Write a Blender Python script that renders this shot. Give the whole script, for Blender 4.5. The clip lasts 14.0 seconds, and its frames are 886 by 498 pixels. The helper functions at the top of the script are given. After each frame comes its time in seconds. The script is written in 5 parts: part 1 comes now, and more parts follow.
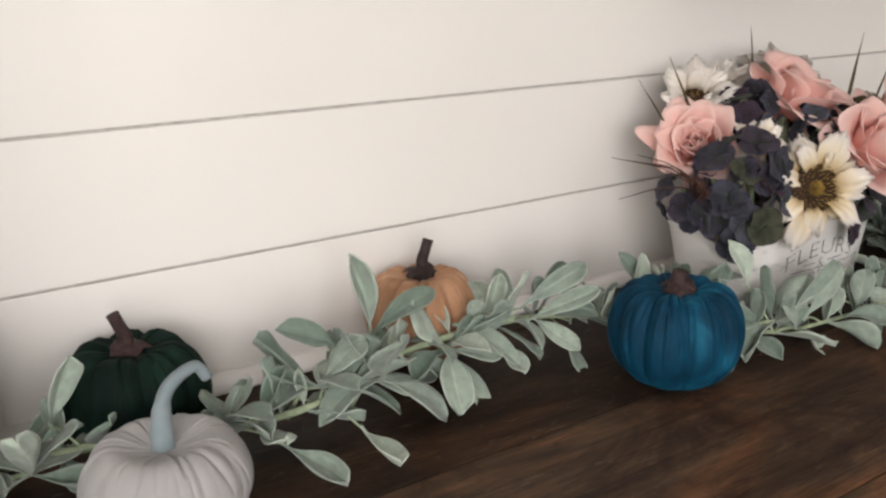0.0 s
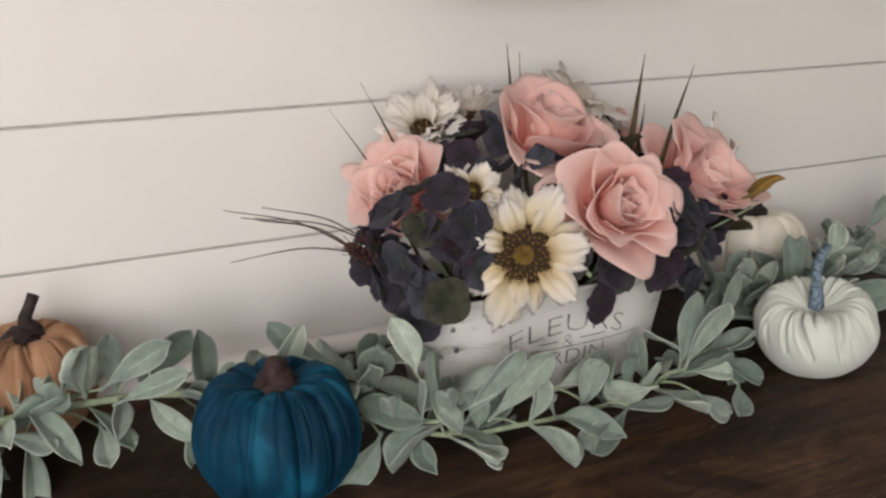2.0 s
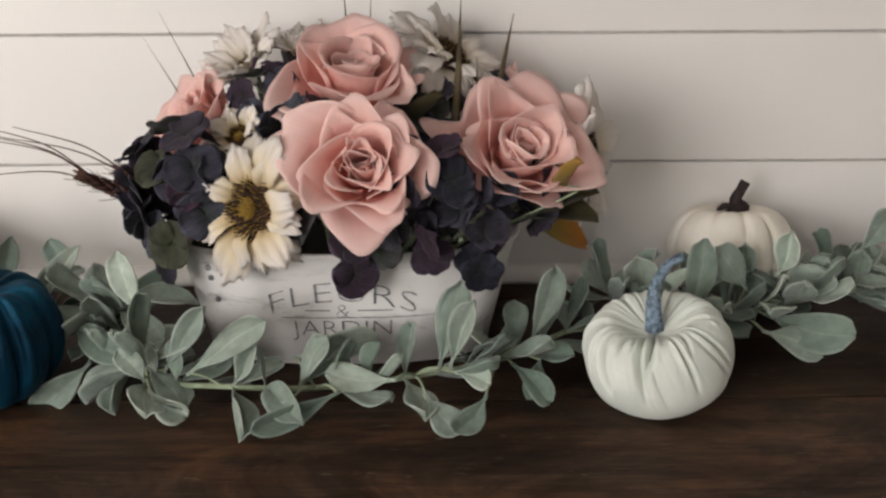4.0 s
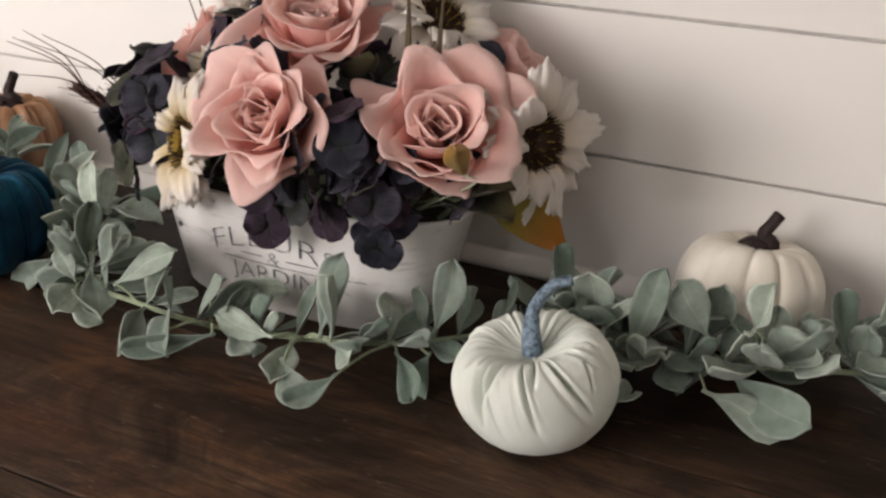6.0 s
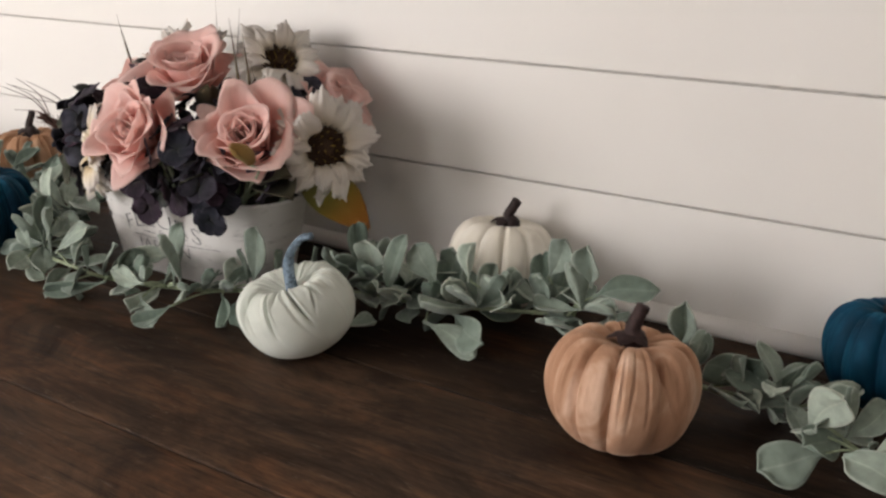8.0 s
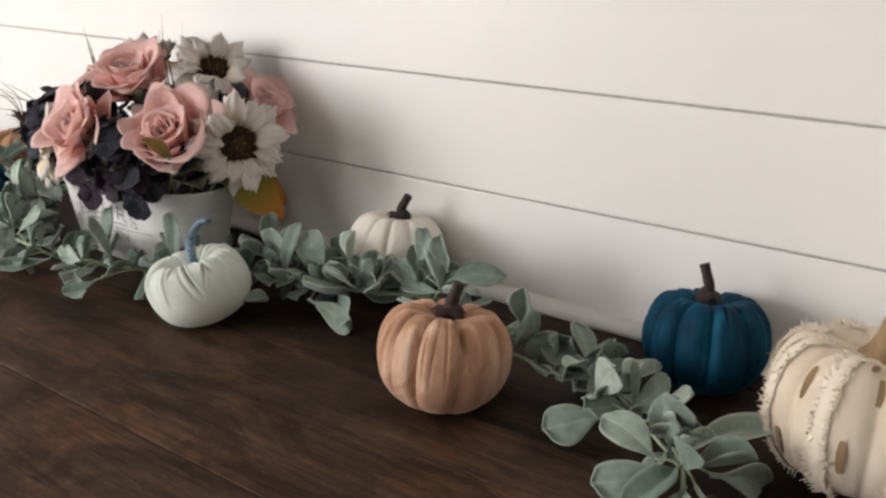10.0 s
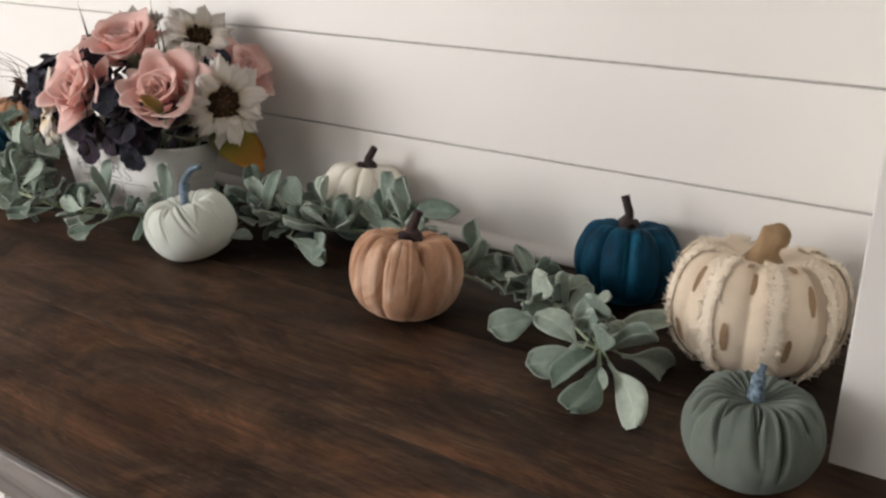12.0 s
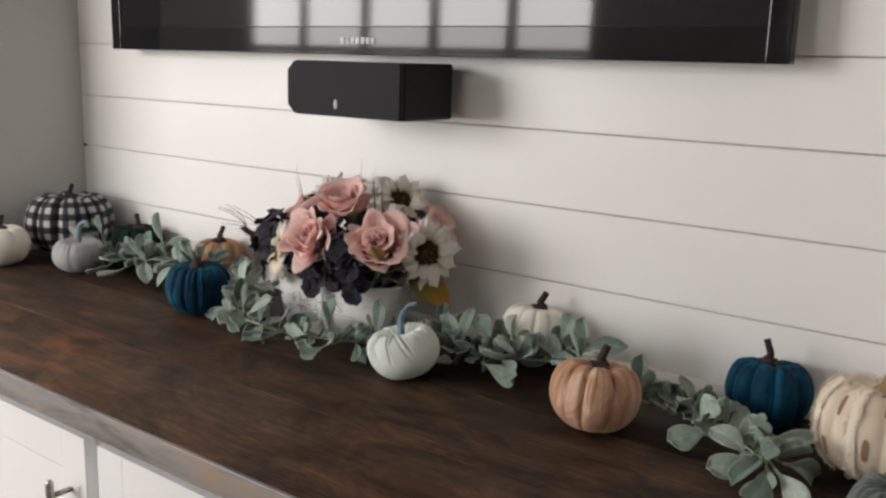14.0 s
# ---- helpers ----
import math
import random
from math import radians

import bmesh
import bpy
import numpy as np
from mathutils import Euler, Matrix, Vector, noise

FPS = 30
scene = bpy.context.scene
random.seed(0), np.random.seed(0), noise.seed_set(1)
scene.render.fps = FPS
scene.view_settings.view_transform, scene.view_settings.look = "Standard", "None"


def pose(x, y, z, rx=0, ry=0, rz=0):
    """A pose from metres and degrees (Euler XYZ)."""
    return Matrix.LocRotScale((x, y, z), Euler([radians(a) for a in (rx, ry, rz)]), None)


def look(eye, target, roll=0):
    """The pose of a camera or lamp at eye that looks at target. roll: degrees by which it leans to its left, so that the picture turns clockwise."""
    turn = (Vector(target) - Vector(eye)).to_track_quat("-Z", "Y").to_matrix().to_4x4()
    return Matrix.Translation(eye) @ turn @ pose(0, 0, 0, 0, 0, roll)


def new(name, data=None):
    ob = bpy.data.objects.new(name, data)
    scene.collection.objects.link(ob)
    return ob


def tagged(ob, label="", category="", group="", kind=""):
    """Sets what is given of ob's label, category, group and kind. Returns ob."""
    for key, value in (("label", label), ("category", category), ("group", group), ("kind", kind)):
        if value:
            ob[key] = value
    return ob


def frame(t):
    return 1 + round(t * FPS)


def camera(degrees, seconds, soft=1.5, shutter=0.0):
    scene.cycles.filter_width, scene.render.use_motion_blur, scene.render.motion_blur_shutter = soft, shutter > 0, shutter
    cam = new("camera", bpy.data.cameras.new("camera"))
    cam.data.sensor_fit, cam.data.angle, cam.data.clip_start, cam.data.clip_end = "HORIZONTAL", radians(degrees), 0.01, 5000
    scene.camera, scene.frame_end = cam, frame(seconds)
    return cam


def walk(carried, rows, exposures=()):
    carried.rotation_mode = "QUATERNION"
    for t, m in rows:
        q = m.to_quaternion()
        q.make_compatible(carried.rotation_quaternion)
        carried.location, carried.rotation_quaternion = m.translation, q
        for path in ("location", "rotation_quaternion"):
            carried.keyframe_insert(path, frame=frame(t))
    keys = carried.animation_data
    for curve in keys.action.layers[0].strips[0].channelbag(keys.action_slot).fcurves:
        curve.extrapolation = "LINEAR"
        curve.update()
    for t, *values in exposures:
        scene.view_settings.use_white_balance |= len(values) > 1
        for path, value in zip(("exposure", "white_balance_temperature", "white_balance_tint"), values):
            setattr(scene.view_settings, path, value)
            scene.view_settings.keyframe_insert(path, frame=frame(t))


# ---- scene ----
cam = camera(52.21, 14.0, 2.5)
ROWS = [
    (0.0, -0.9084, -0.7618, 1.2554, 73.85, 1.29, -33.99),
    (0.5, -0.7845, -0.8133, 1.2671, 74.12, 0.20, -31.53),
    (1.0, -0.6787, -0.8598, 1.2742, 74.24, 0.27, -29.48),
    (1.5, -0.5878, -0.8531, 1.2652, 74.35, 0.90, -28.13),
    (2.0, -0.4493, -0.8230, 1.2675, 73.02, 0.83, -25.48),
    (2.2, -0.3918, -0.8316, 1.2713, 72.58, 1.32, -22.16),
    (2.5, -0.3499, -0.8131, 1.2653, 72.25, 1.62, -20.08),
    (3.0, -0.1953, -0.8340, 1.2576, 70.64, 1.67, -12.73),
    (3.5, -0.0559, -0.8788, 1.2554, 69.83, 0.99, -6.10),
    (6.0, 0.3465, -0.7616, 1.2642, 66.28, -2.85, 23.64),
    (6.5, 0.4589, -0.7646, 1.2638, 65.89, -2.85, 29.93),
    (7.0, 0.5541, -0.7928, 1.2835, 67.64, -0.87, 31.91),
    (7.5, 0.6533, -0.8506, 1.2952, 68.96, -0.01, 31.14),
    (10.0, 0.9667, -0.8310, 1.3061, 70.61, -0.22, 36.49),
    (10.5, 0.9935, -0.8217, 1.2947, 69.63, 0.49, 32.11),
    (11.0, 1.0287, -0.8409, 1.2923, 69.29, -0.20, 31.03),
    (11.5, 1.0569, -0.8878, 1.2853, 69.33, -0.49, 33.76),
    (12.0, 1.0652, -0.9550, 1.3022, 69.83, -0.40, 34.34),
    (12.5, 1.0593, -1.0514, 1.3342, 71.35, -0.68, 35.27),
    (13.0, 1.0448, -1.1637, 1.3745, 73.73, -0.86, 36.43),
    (13.2, 1.0458, -1.1860, 1.3730, 74.36, -0.91, 36.59),
    (13.5, 1.0512, -1.1994, 1.3670, 75.09, -1.30, 37.23),
    (14.0, 1.0561, -1.2867, 1.3761, 78.43, -1.63, 37.24),
]
EXPOSURES = [(0.0, -0.16, 6640, 13.0), (0.5, -0.19, 6640, 13.0), (1.0, -0.28, 6640, 13.0), (1.5, -0.36, 6640, 13.0), (2.0, -0.34, 6640, 13.0), (2.5, -0.3, 6640, 13.0), (3.5, -0.28, 6640, 13.0), (6.0, 0.0, 6780, 16.5), (6.5, 0.1, 6767, 16.0), (7.0, 0.18, 6753, 15.5), (7.5, -0.04, 6740, 15.0), (10.0, 0.18, 6430, 12.5), (11.0, 0.13, 6430, 12.5), (12.5, 0.08, 6540, 12.0), (13.5, 0.1, 6430, 11.5), (14.0, -0.19, 6420, 11.5)]
walk(cam, [(t, pose(x, y, z, rx, ry, rz)) for t, x, y, z, rx, ry, rz in ROWS], EXPOSURES)

TAU = 2 * math.pi
TOP = 0.90          # height of the table top
WEST, EAST = -1.061, 0.975   # the niche, from the return wall to the pilaster
FRONT = -0.642      # front edge of the table top

# ---- world and lights ----
world = bpy.data.worlds.new("sky")
scene.world = world
world.use_nodes = True
wn = world.node_tree
sky = wn.nodes.new("ShaderNodeTexSky")
sky.sky_type = "NISHITA"
sky.sun_disc = False
sky.sun_elevation, sky.sun_rotation = radians(38), radians(200)
wn.nodes["Background"].inputs["Strength"].default_value = 0.10
wn.links.new(sky.outputs[0], wn.nodes["Background"].inputs["Color"])
sun = new("sun", bpy.data.lights.new("sun", "SUN"))
sun.data.energy, sun.data.angle, sun.data.color = 0.8, radians(12), (1.0, 0.95, 0.88)
sun.matrix_world = look((0, 0, 0), (0.34, 0.93, -0.78))


def window_light(name, x, y, z, w, h, watts, colour):
    lamp = new(name, bpy.data.lights.new(name, "AREA"))
    lamp.data.shape, lamp.data.size, lamp.data.size_y = "RECTANGLE", w, h
    lamp.data.energy, lamp.data.color = watts, colour
    lamp.matrix_world = look((x, y, z), (x, y + 1, z))


ROOM_S = -3.1
window_light("window_daylight_wide", -2.55, ROOM_S - 0.05, 1.72, 2.66, 1.46, 180, (1.0, 0.982, 0.952))
window_light("window_daylight_small", 0.02, ROOM_S - 0.05, 1.72, 0.56, 1.46, 9, (1.0, 0.982, 0.952))


# ---- materials ----
def material(name, rough=0.6, colour=(0.5, 0.5, 0.5)):
    m = bpy.data.materials.new(name)
    m.use_nodes = True
    n = m.node_tree.nodes
    b = n["Principled BSDF"]
    b.inputs["Roughness"].default_value = rough
    b.inputs["Base Color"].default_value = (*colour, 1)
    return m, n, m.node_tree.links, b


def ramp(n, *stops):
    r = n.new("ShaderNodeValToRGB")
    e = r.color_ramp.elements
    while len(e) < len(stops):
        e.new(0.5)
    for el, (p, c) in zip(e, stops):
        el.position, el.color = p, (*c, 1)
    return r


def coords(n, l, scale=(1, 1, 1), kind="Object", shift=0.0):
    tc, mp = n.new("ShaderNodeTexCoord"), n.new("ShaderNodeMapping")
    mp.inputs["Scale"].default_value = scale
    l.new(tc.outputs[kind], mp.inputs["Vector"])
    if shift:
        info, mul = n.new("ShaderNodeObjectInfo"), n.new("ShaderNodeMath")
        mul.operation, mul.inputs[1].default_value = "MULTIPLY", shift
        l.new(info.outputs["Random"], mul.inputs[0])
        l.new(mul.outputs[0], mp.inputs["Location"])
    return mp.outputs[0]


def noise_tex(n, l, vec, scale, detail=4.0, rough=0.55, distort=0.0):
    t = n.new("ShaderNodeTexNoise")
    t.inputs["Scale"].default_value, t.inputs["Detail"].default_value = scale, detail
    t.inputs["Roughness"].default_value, t.inputs["Distortion"].default_value = rough, distort
    l.new(vec, t.inputs["Vector"])
    return t.outputs["Fac"]


def mix(n, l, fac, a, b, mode="MIX"):
    m = n.new("ShaderNodeMix")
    m.data_type, m.blend_type = "RGBA", mode
    for sock, v in ((m.inputs[0], fac), (m.inputs[6], a), (m.inputs[7], b)):
        if isinstance(v, (int, float)):
            sock.default_value = v
        elif isinstance(v, tuple):
            sock.default_value = (*v, 1)
        else:
            l.new(v, sock)
    return m.outputs[2]


def bump(n, l, b, height, strength, dist=0.001):
    k = n.new("ShaderNodeBump")
    k.inputs["Strength"].default_value, k.inputs["Distance"].default_value = strength, dist
    l.new(height, k.inputs["Height"])
    l.new(k.outputs[0], b.inputs["Normal"])


def painted(name, a, b_, rough=0.45, grain=(3, 40, 40), relief=0.15):
    m, n, l, b = material(name, rough)
    v = coords(n, l, (1, 1, 1), "Object", 7.0)
    big = noise_tex(n, l, v, 2.2, 3)
    r = ramp(n, (0.3, a), (0.75, b_))
    l.new(big, r.inputs[0])
    l.new(r.outputs[0], b.inputs["Base Color"])
    fine = noise_tex(n, l, coords(n, l, grain, "Object", 3.0), 6.0, 5)
    bump(n, l, b, fine, relief, 0.0006)
    return m


def velvet(name, dark, mid, light, rough=0.85, sheen=0.55):
    """Pile that lies this way and that: brushed patches, streaks down the ribs and a fine nap."""
    m, n, l, b = material(name, rough)
    nap = noise_tex(n, l, coords(n, l, (1, 1, 0.35), "Object", 5.0), 34.0, 4, 0.6, 0.6)
    patch = noise_tex(n, l, coords(n, l, (1, 1, 0.55), "Object", 8.0), 17.0, 3, 0.55, 1.4)
    r = ramp(n, (0.34, dark), (0.52, mid), (0.70, light))
    l.new(mix(n, l, 0.55, nap, patch), r.inputs[0])
    l.new(r.outputs[0], b.inputs["Base Color"])
    b.inputs["Sheen Weight"].default_value = sheen
    b.inputs["Sheen Roughness"].default_value = 0.35
    b.inputs["Sheen Tint"].default_value = (*light, 1)
    b.inputs["Specular IOR Level"].default_value = 0.15
    bump(n, l, b, mix(n, l, 0.25, noise_tex(n, l, coords(n, l), 900.0, 2), patch), 0.35, 0.0012)
    return m


def woven(name, a, b_, scale=1.0, rough=0.9):
    m, n, l, b = material(name, rough)
    v = coords(n, l, (1, 1, 1), "Object", 5.0)
    r = ramp(n, (0.3, a), (0.7, b_))
    l.new(noise_tex(n, l, v, 22.0, 4), r.inputs[0])
    l.new(r.outputs[0], b.inputs["Base Color"])
    b.inputs["Specular IOR Level"].default_value = 0.1
    b.inputs["Sheen Weight"].default_value = 0.15
    uv = coords(n, l, (scale * 210, scale * 120, 1), "UV")
    w1, w2 = n.new("ShaderNodeTexWave"), n.new("ShaderNodeTexWave")
    w2.bands_direction = "Y"
    for w in (w1, w2):
        w.inputs["Scale"].default_value = 1.0
        w.inputs["Distortion"].default_value = 0.6
        l.new(uv, w.inputs["Vector"])
    bump(n, l, b, mix(n, l, 0.5, w1.outputs[0], w2.outputs[0]), 0.3, 0.0006)
    return m


def wood(name, tone):
    """Dark stained boards: long grain, blotches of stain, knots and fine pale scratches."""
    m, n, l, b = material(name, 0.5)
    long = noise_tex(n, l, coords(n, l, (1.5, 13, 13), "Object", 9.0), 2.0, 7, 0.66, 1.6)
    fine = noise_tex(n, l, coords(n, l, (4.5, 75, 75), "Object", 9.0), 2.0, 6, 0.72, 0.8)
    blot = noise_tex(n, l, coords(n, l, (2.2, 4.2, 4.2), "Object", 4.0), 2.4, 8, 0.74, 0.9)
    r = ramp(n, (0.25, (0.042, 0.0285, 0.0205)), (0.48, (0.066, 0.0435, 0.0305)), (0.60, (0.078, 0.0515, 0.0360)), (0.78, (0.114, 0.0755, 0.0520)))
    l.new(long, r.inputs[0])
    rf = ramp(n, (0.32, (0.58, 0.57, 0.57)), (0.46, (0.90, 0.90, 0.90)), (0.56, (1.12, 1.10, 1.07)), (0.70, (1.6, 1.52, 1.42)))
    l.new(fine, rf.inputs[0])
    c = mix(n, l, 1.0, r.outputs[0], rf.outputs[0], "MULTIPLY")
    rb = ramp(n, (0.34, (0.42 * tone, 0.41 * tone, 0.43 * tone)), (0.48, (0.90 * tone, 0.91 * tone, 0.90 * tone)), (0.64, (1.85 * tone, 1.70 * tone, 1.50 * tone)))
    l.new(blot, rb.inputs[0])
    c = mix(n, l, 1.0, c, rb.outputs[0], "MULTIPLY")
    warm = noise_tex(n, l, coords(n, l, (2.2, 5.0, 5.0), "Object", 7.0), 2.0, 4, 0.6, 1.2)
    rw = ramp(n, (0.30, (0.90, 0.90, 0.94)), (0.50, (1.04, 0.98, 0.95)), (0.68, (1.62, 1.22, 0.98)))
    l.new(warm, rw.inputs[0])
    c = mix(n, l, 1.0, c, rw.outputs[0], "MULTIPLY")
    # knots
    vo = n.new("ShaderNodeTexVoronoi")
    vo.inputs["Scale"].default_value = 2.6
    l.new(coords(n, l, (1.0, 2.1, 2.1), "Object", 6.0), vo.inputs["Vector"])
    rk = ramp(n, (0.02, (0.28, 0.24, 0.24)), (0.07, (0.55, 0.47, 0.44)), (0.13, (1.40, 1.08, 0.90)), (0.26, (1.0, 1.0, 1.0)))
    l.new(vo.outputs["Distance"], rk.inputs[0])
    c = mix(n, l, 0.8, c, mix(n, l, 1.0, c, rk.outputs[0], "MULTIPLY"))
    # long dark drying cracks
    ck = noise_tex(n, l, coords(n, l, (1.6, 46, 46), "Object", 3.0), 2.4, 3, 0.5, 0.6)
    rc = ramp(n, (0.485, (1.0, 1.0, 1.0)), (0.500, (0.40, 0.38, 0.38)), (0.515, (1.0, 1.0, 1.0)))
    l.new(ck, rc.inputs[0])
    c = mix(n, l, 0.75, c, mix(n, l, 1.0, c, rc.outputs[0], "MULTIPLY"))
    # pale scratches
    sc = noise_tex(n, l, coords(n, l, (7, 60, 60), "Object", 2.0), 3.0, 2, 0.5, 2.5)
    rs = ramp(n, (0.67, (0.0, 0.0, 0.0)), (0.74, (1.0, 1.0, 1.0)))
    l.new(sc, rs.inputs[0])
    ms = n.new("ShaderNodeMath")
    ms.operation, ms.inputs[1].default_value = "MULTIPLY", 0.5
    l.new(rs.outputs[0], ms.inputs[0])
    c = mix(n, l, ms.outputs[0], c, (0.20, 0.155, 0.125))
    l.new(c, b.inputs["Base Color"])
    rr = ramp(n, (0.3, (0.46, 0.46, 0.46)), (0.75, (0.70, 0.70, 0.70)))
    l.new(fine, rr.inputs[0])
    l.new(rr.outputs[0], b.inputs["Roughness"])
    b.inputs["Specular IOR Level"].default_value = 0.12
    bump(n, l, b, mix(n, l, 0.6, long, fine), 0.4, 0.0012)
    return m


def leaf_felt():
    m, n, l, b = material("felted_leaf", 0.88)
    uv = n.new("ShaderNodeTexCoord")
    sep = n.new("ShaderNodeSeparateXYZ")
    l.new(uv.outputs["UV"], sep.inputs[0])
    rib = ramp(n, (0.0, (0.290, 0.345, 0.297)), (0.08, (0.222, 0.275, 0.238)), (0.84, (0.210, 0.262, 0.227)), (0.99, (0.305, 0.355, 0.315)))
    l.new(sep.outputs[0], rib.inputs[0])
    info = n.new("ShaderNodeObjectInfo")
    tone = ramp(n, (0.0, (0.64, 0.71, 0.66)), (0.5, (1.04, 1.04, 1.02)), (0.8, (1.35, 1.32, 1.28)), (1.0, (1.85, 1.75, 1.70)))
    l.new(info.outputs["Random"], tone.inputs[0])
    c = mix(n, l, 1.0, rib.outputs[0], tone.outputs[0], "MULTIPLY")
    fuzz = noise_tex(n, l, coords(n, l, (1, 1, 1), "Object", 3.0), 130.0, 3)
    r = ramp(n, (0.3, (0.82, 0.82, 0.82)), (0.75, (1.16, 1.16, 1.16)))
    l.new(fuzz, r.inputs[0])
    l.new(mix(n, l, 1.0, c, r.outputs[0], "MULTIPLY"), b.inputs["Base Color"])
    b.inputs["Sheen Weight"].default_value = 0.22
    b.inputs["Specular IOR Level"].default_value = 0.12
    bump(n, l, b, noise_tex(n, l, coords(n, l), 700.0, 2), 0.2, 0.0005)
    return m


def petal(name, base, mid, tip, through_light=0.25, spread=(0.9, 1.1)):
    m, n, l, b = material(name, 0.75)
    uv = n.new("ShaderNodeTexCoord")
    sep = n.new("ShaderNodeSeparateXYZ")
    l.new(uv.outputs["UV"], sep.inputs[0])
    r = ramp(n, (0.02, base), (0.45, mid), (0.95, tip))
    l.new(sep.outputs[1], r.inputs[0])
    info = n.new("ShaderNodeObjectInfo")
    k0, k1 = spread
    tone = ramp(n, (0.0, (k0, k0, k0)), (1.0, (k1, k1, k1)))
    l.new(info.outputs["Random"], tone.inputs[0])
    c = mix(n, l, 1.0, r.outputs[0], tone.outputs[0], "MULTIPLY")
    vein = noise_tex(n, l, coords(n, l, (26, 3, 1), "UV"), 1.0, 3)
    rv = ramp(n, (0.3, (0.95, 0.94, 0.94)), (0.7, (1.02, 1.02, 1.02)))
    l.new(vein, rv.inputs[0])
    c = mix(n, l, 1.0, c, rv.outputs[0], "MULTIPLY")
    l.new(c, b.inputs["Base Color"])
    b.inputs["Specular IOR Level"].default_value = 0.15
    b.inputs["Sheen Weight"].default_value = 0.1
    bump(n, l, b, vein, 0.3, 0.001)
    tr, ms = n.new("ShaderNodeBsdfTranslucent"), n.new("ShaderNodeMixShader")
    l.new(mix(n, l, 0.55, c, (1.0, 0.92, 0.89)), tr.inputs[0])
    ms.inputs[0].default_value = through_light
    l.new(b.outputs[0], ms.inputs[1])
    l.new(tr.outputs[0], ms.inputs[2])
    l.new(ms.outputs[0], n["Material Output"].inputs[0])
    return m


def hydrangea_petal():
    m, n, l, b = material("dark_hydrangea_petal", 0.8)
    info = n.new("ShaderNodeObjectInfo")
    hue = ramp(n, (0.0, (0.022, 0.025, 0.034)), (0.28, (0.036, 0.038, 0.048)), (0.46, (0.038, 0.022, 0.032)), (0.64, (0.032, 0.031, 0.040)), (0.82, (0.050, 0.056, 0.068)), (0.96, (0.042, 0.048, 0.031)))
    l.new(info.outputs["Random"], hue.inputs[0])
    uv = n.new("ShaderNodeTexCoord")
    sep = n.new("ShaderNodeSeparateXYZ")
    l.new(uv.outputs["UV"], sep.inputs[0])
    edge = ramp(n, (0.0, (0.70, 0.80, 0.55)), (0.30, (0.85, 0.85, 0.85)), (0.8, (1.15, 1.10, 1.15)), (1.0, (1.35, 1.22, 1.32)))
    l.new(sep.outputs[1], edge.inputs[0])
    c = mix(n, l, 1.0, hue.outputs[0], edge.outputs[0], "MULTIPLY")
    vein = noise_tex(n, l, coords(n, l, (16, 1.5, 1), "UV", 5.0), 1.0, 2)
    rv = ramp(n, (0.36, (0.72, 0.72, 0.74)), (0.60, (1.15, 1.13, 1.15)))
    l.new(vein, rv.inputs[0])
    c = mix(n, l, 1.0, c, rv.outputs[0], "MULTIPLY")
    mott = noise_tex(n, l, coords(n, l, (1, 1, 1), "Object", 4.0), 60, 3)
    r = ramp(n, (0.3, (0.7, 0.7, 0.7)), (0.7, (1.4, 1.35, 1.4)))
    l.new(mott, r.inputs[0])
    l.new(mix(n, l, 1.0, c, r.outputs[0], "MULTIPLY"), b.inputs["Base Color"])
    b.inputs["Sheen Weight"].default_value = 0.08
    b.inputs["Specular IOR Level"].default_value = 0.08
    bump(n, l, b, mott, 0.12, 0.001)
    return m


def scuffed_white():
    m, n, l, b = material("distressed_white_metal", 0.55)
    v = coords(n, l)
    scuff = noise_tex(n, l, coords(n, l, (1, 1, 3.2)), 24.0, 7, 0.72, 0.5)
    big = noise_tex(n, l, v, 9.0, 3)
    r = ramp(n, (0.30, (0.30, 0.30, 0.31)), (0.37, (0.70, 0.69, 0.67)), (0.45, (0.86, 0.85, 0.83)))
    l.new(scuff, r.inputs[0])
    r2 = ramp(n, (0.3, (0.92, 0.91, 0.90)), (0.7, (1.0, 1.0, 1.0)))
    l.new(big, r2.inputs[0])
    l.new(mix(n, l, 1.0, r.outputs[0], r2.outputs[0], "MULTIPLY"), b.inputs["Base Color"])
    bump(n, l, b, scuff, 0.25, 0.001)
    return m


def gingham():
    m, n, l, b = material("black_white_gingham", 0.9)
    mp = coords(n, l, (1, 1, 1), "UV")
    sep = n.new("ShaderNodeSeparateXYZ")
    l.new(mp, sep.inputs[0])
    stripes = []
    for axis, count in ((0, 22.0), (1, 8.0)):
        k, f, g = (n.new("ShaderNodeMath") for _ in range(3))
        k.operation, k.inputs[1].default_value = "MULTIPLY", count
        f.operation = "FRACT"
        g.operation, g.inputs[1].default_value = "GREATER_THAN", 0.5
        l.new(sep.outputs[axis], k.inputs[0])
        l.new(k.outputs[0], f.inputs[0])
        l.new(f.outputs[0], g.inputs[0])
        stripes.append(g.outputs[0])
    s = n.new("ShaderNodeMath")
    s.operation = "ADD"
    l.new(stripes[0], s.inputs[0])
    l.new(stripes[1], s.inputs[1])
    h = n.new("ShaderNodeMath")
    h.operation, h.inputs[1].default_value = "MULTIPLY", 0.5
    l.new(s.outputs[0], h.inputs[0])
    r = ramp(n, (0.0, (0.46, 0.45, 0.44)), (0.5, (0.050, 0.050, 0.052)), (1.0, (0.009, 0.009, 0.010)))
    l.new(h.outputs[0], r.inputs[0])
    l.new(r.outputs[0], b.inputs["Base Color"])
    bump(n, l, b, noise_tex(n, l, coords(n, l), 500, 2), 0.3, 0.0006)
    return m


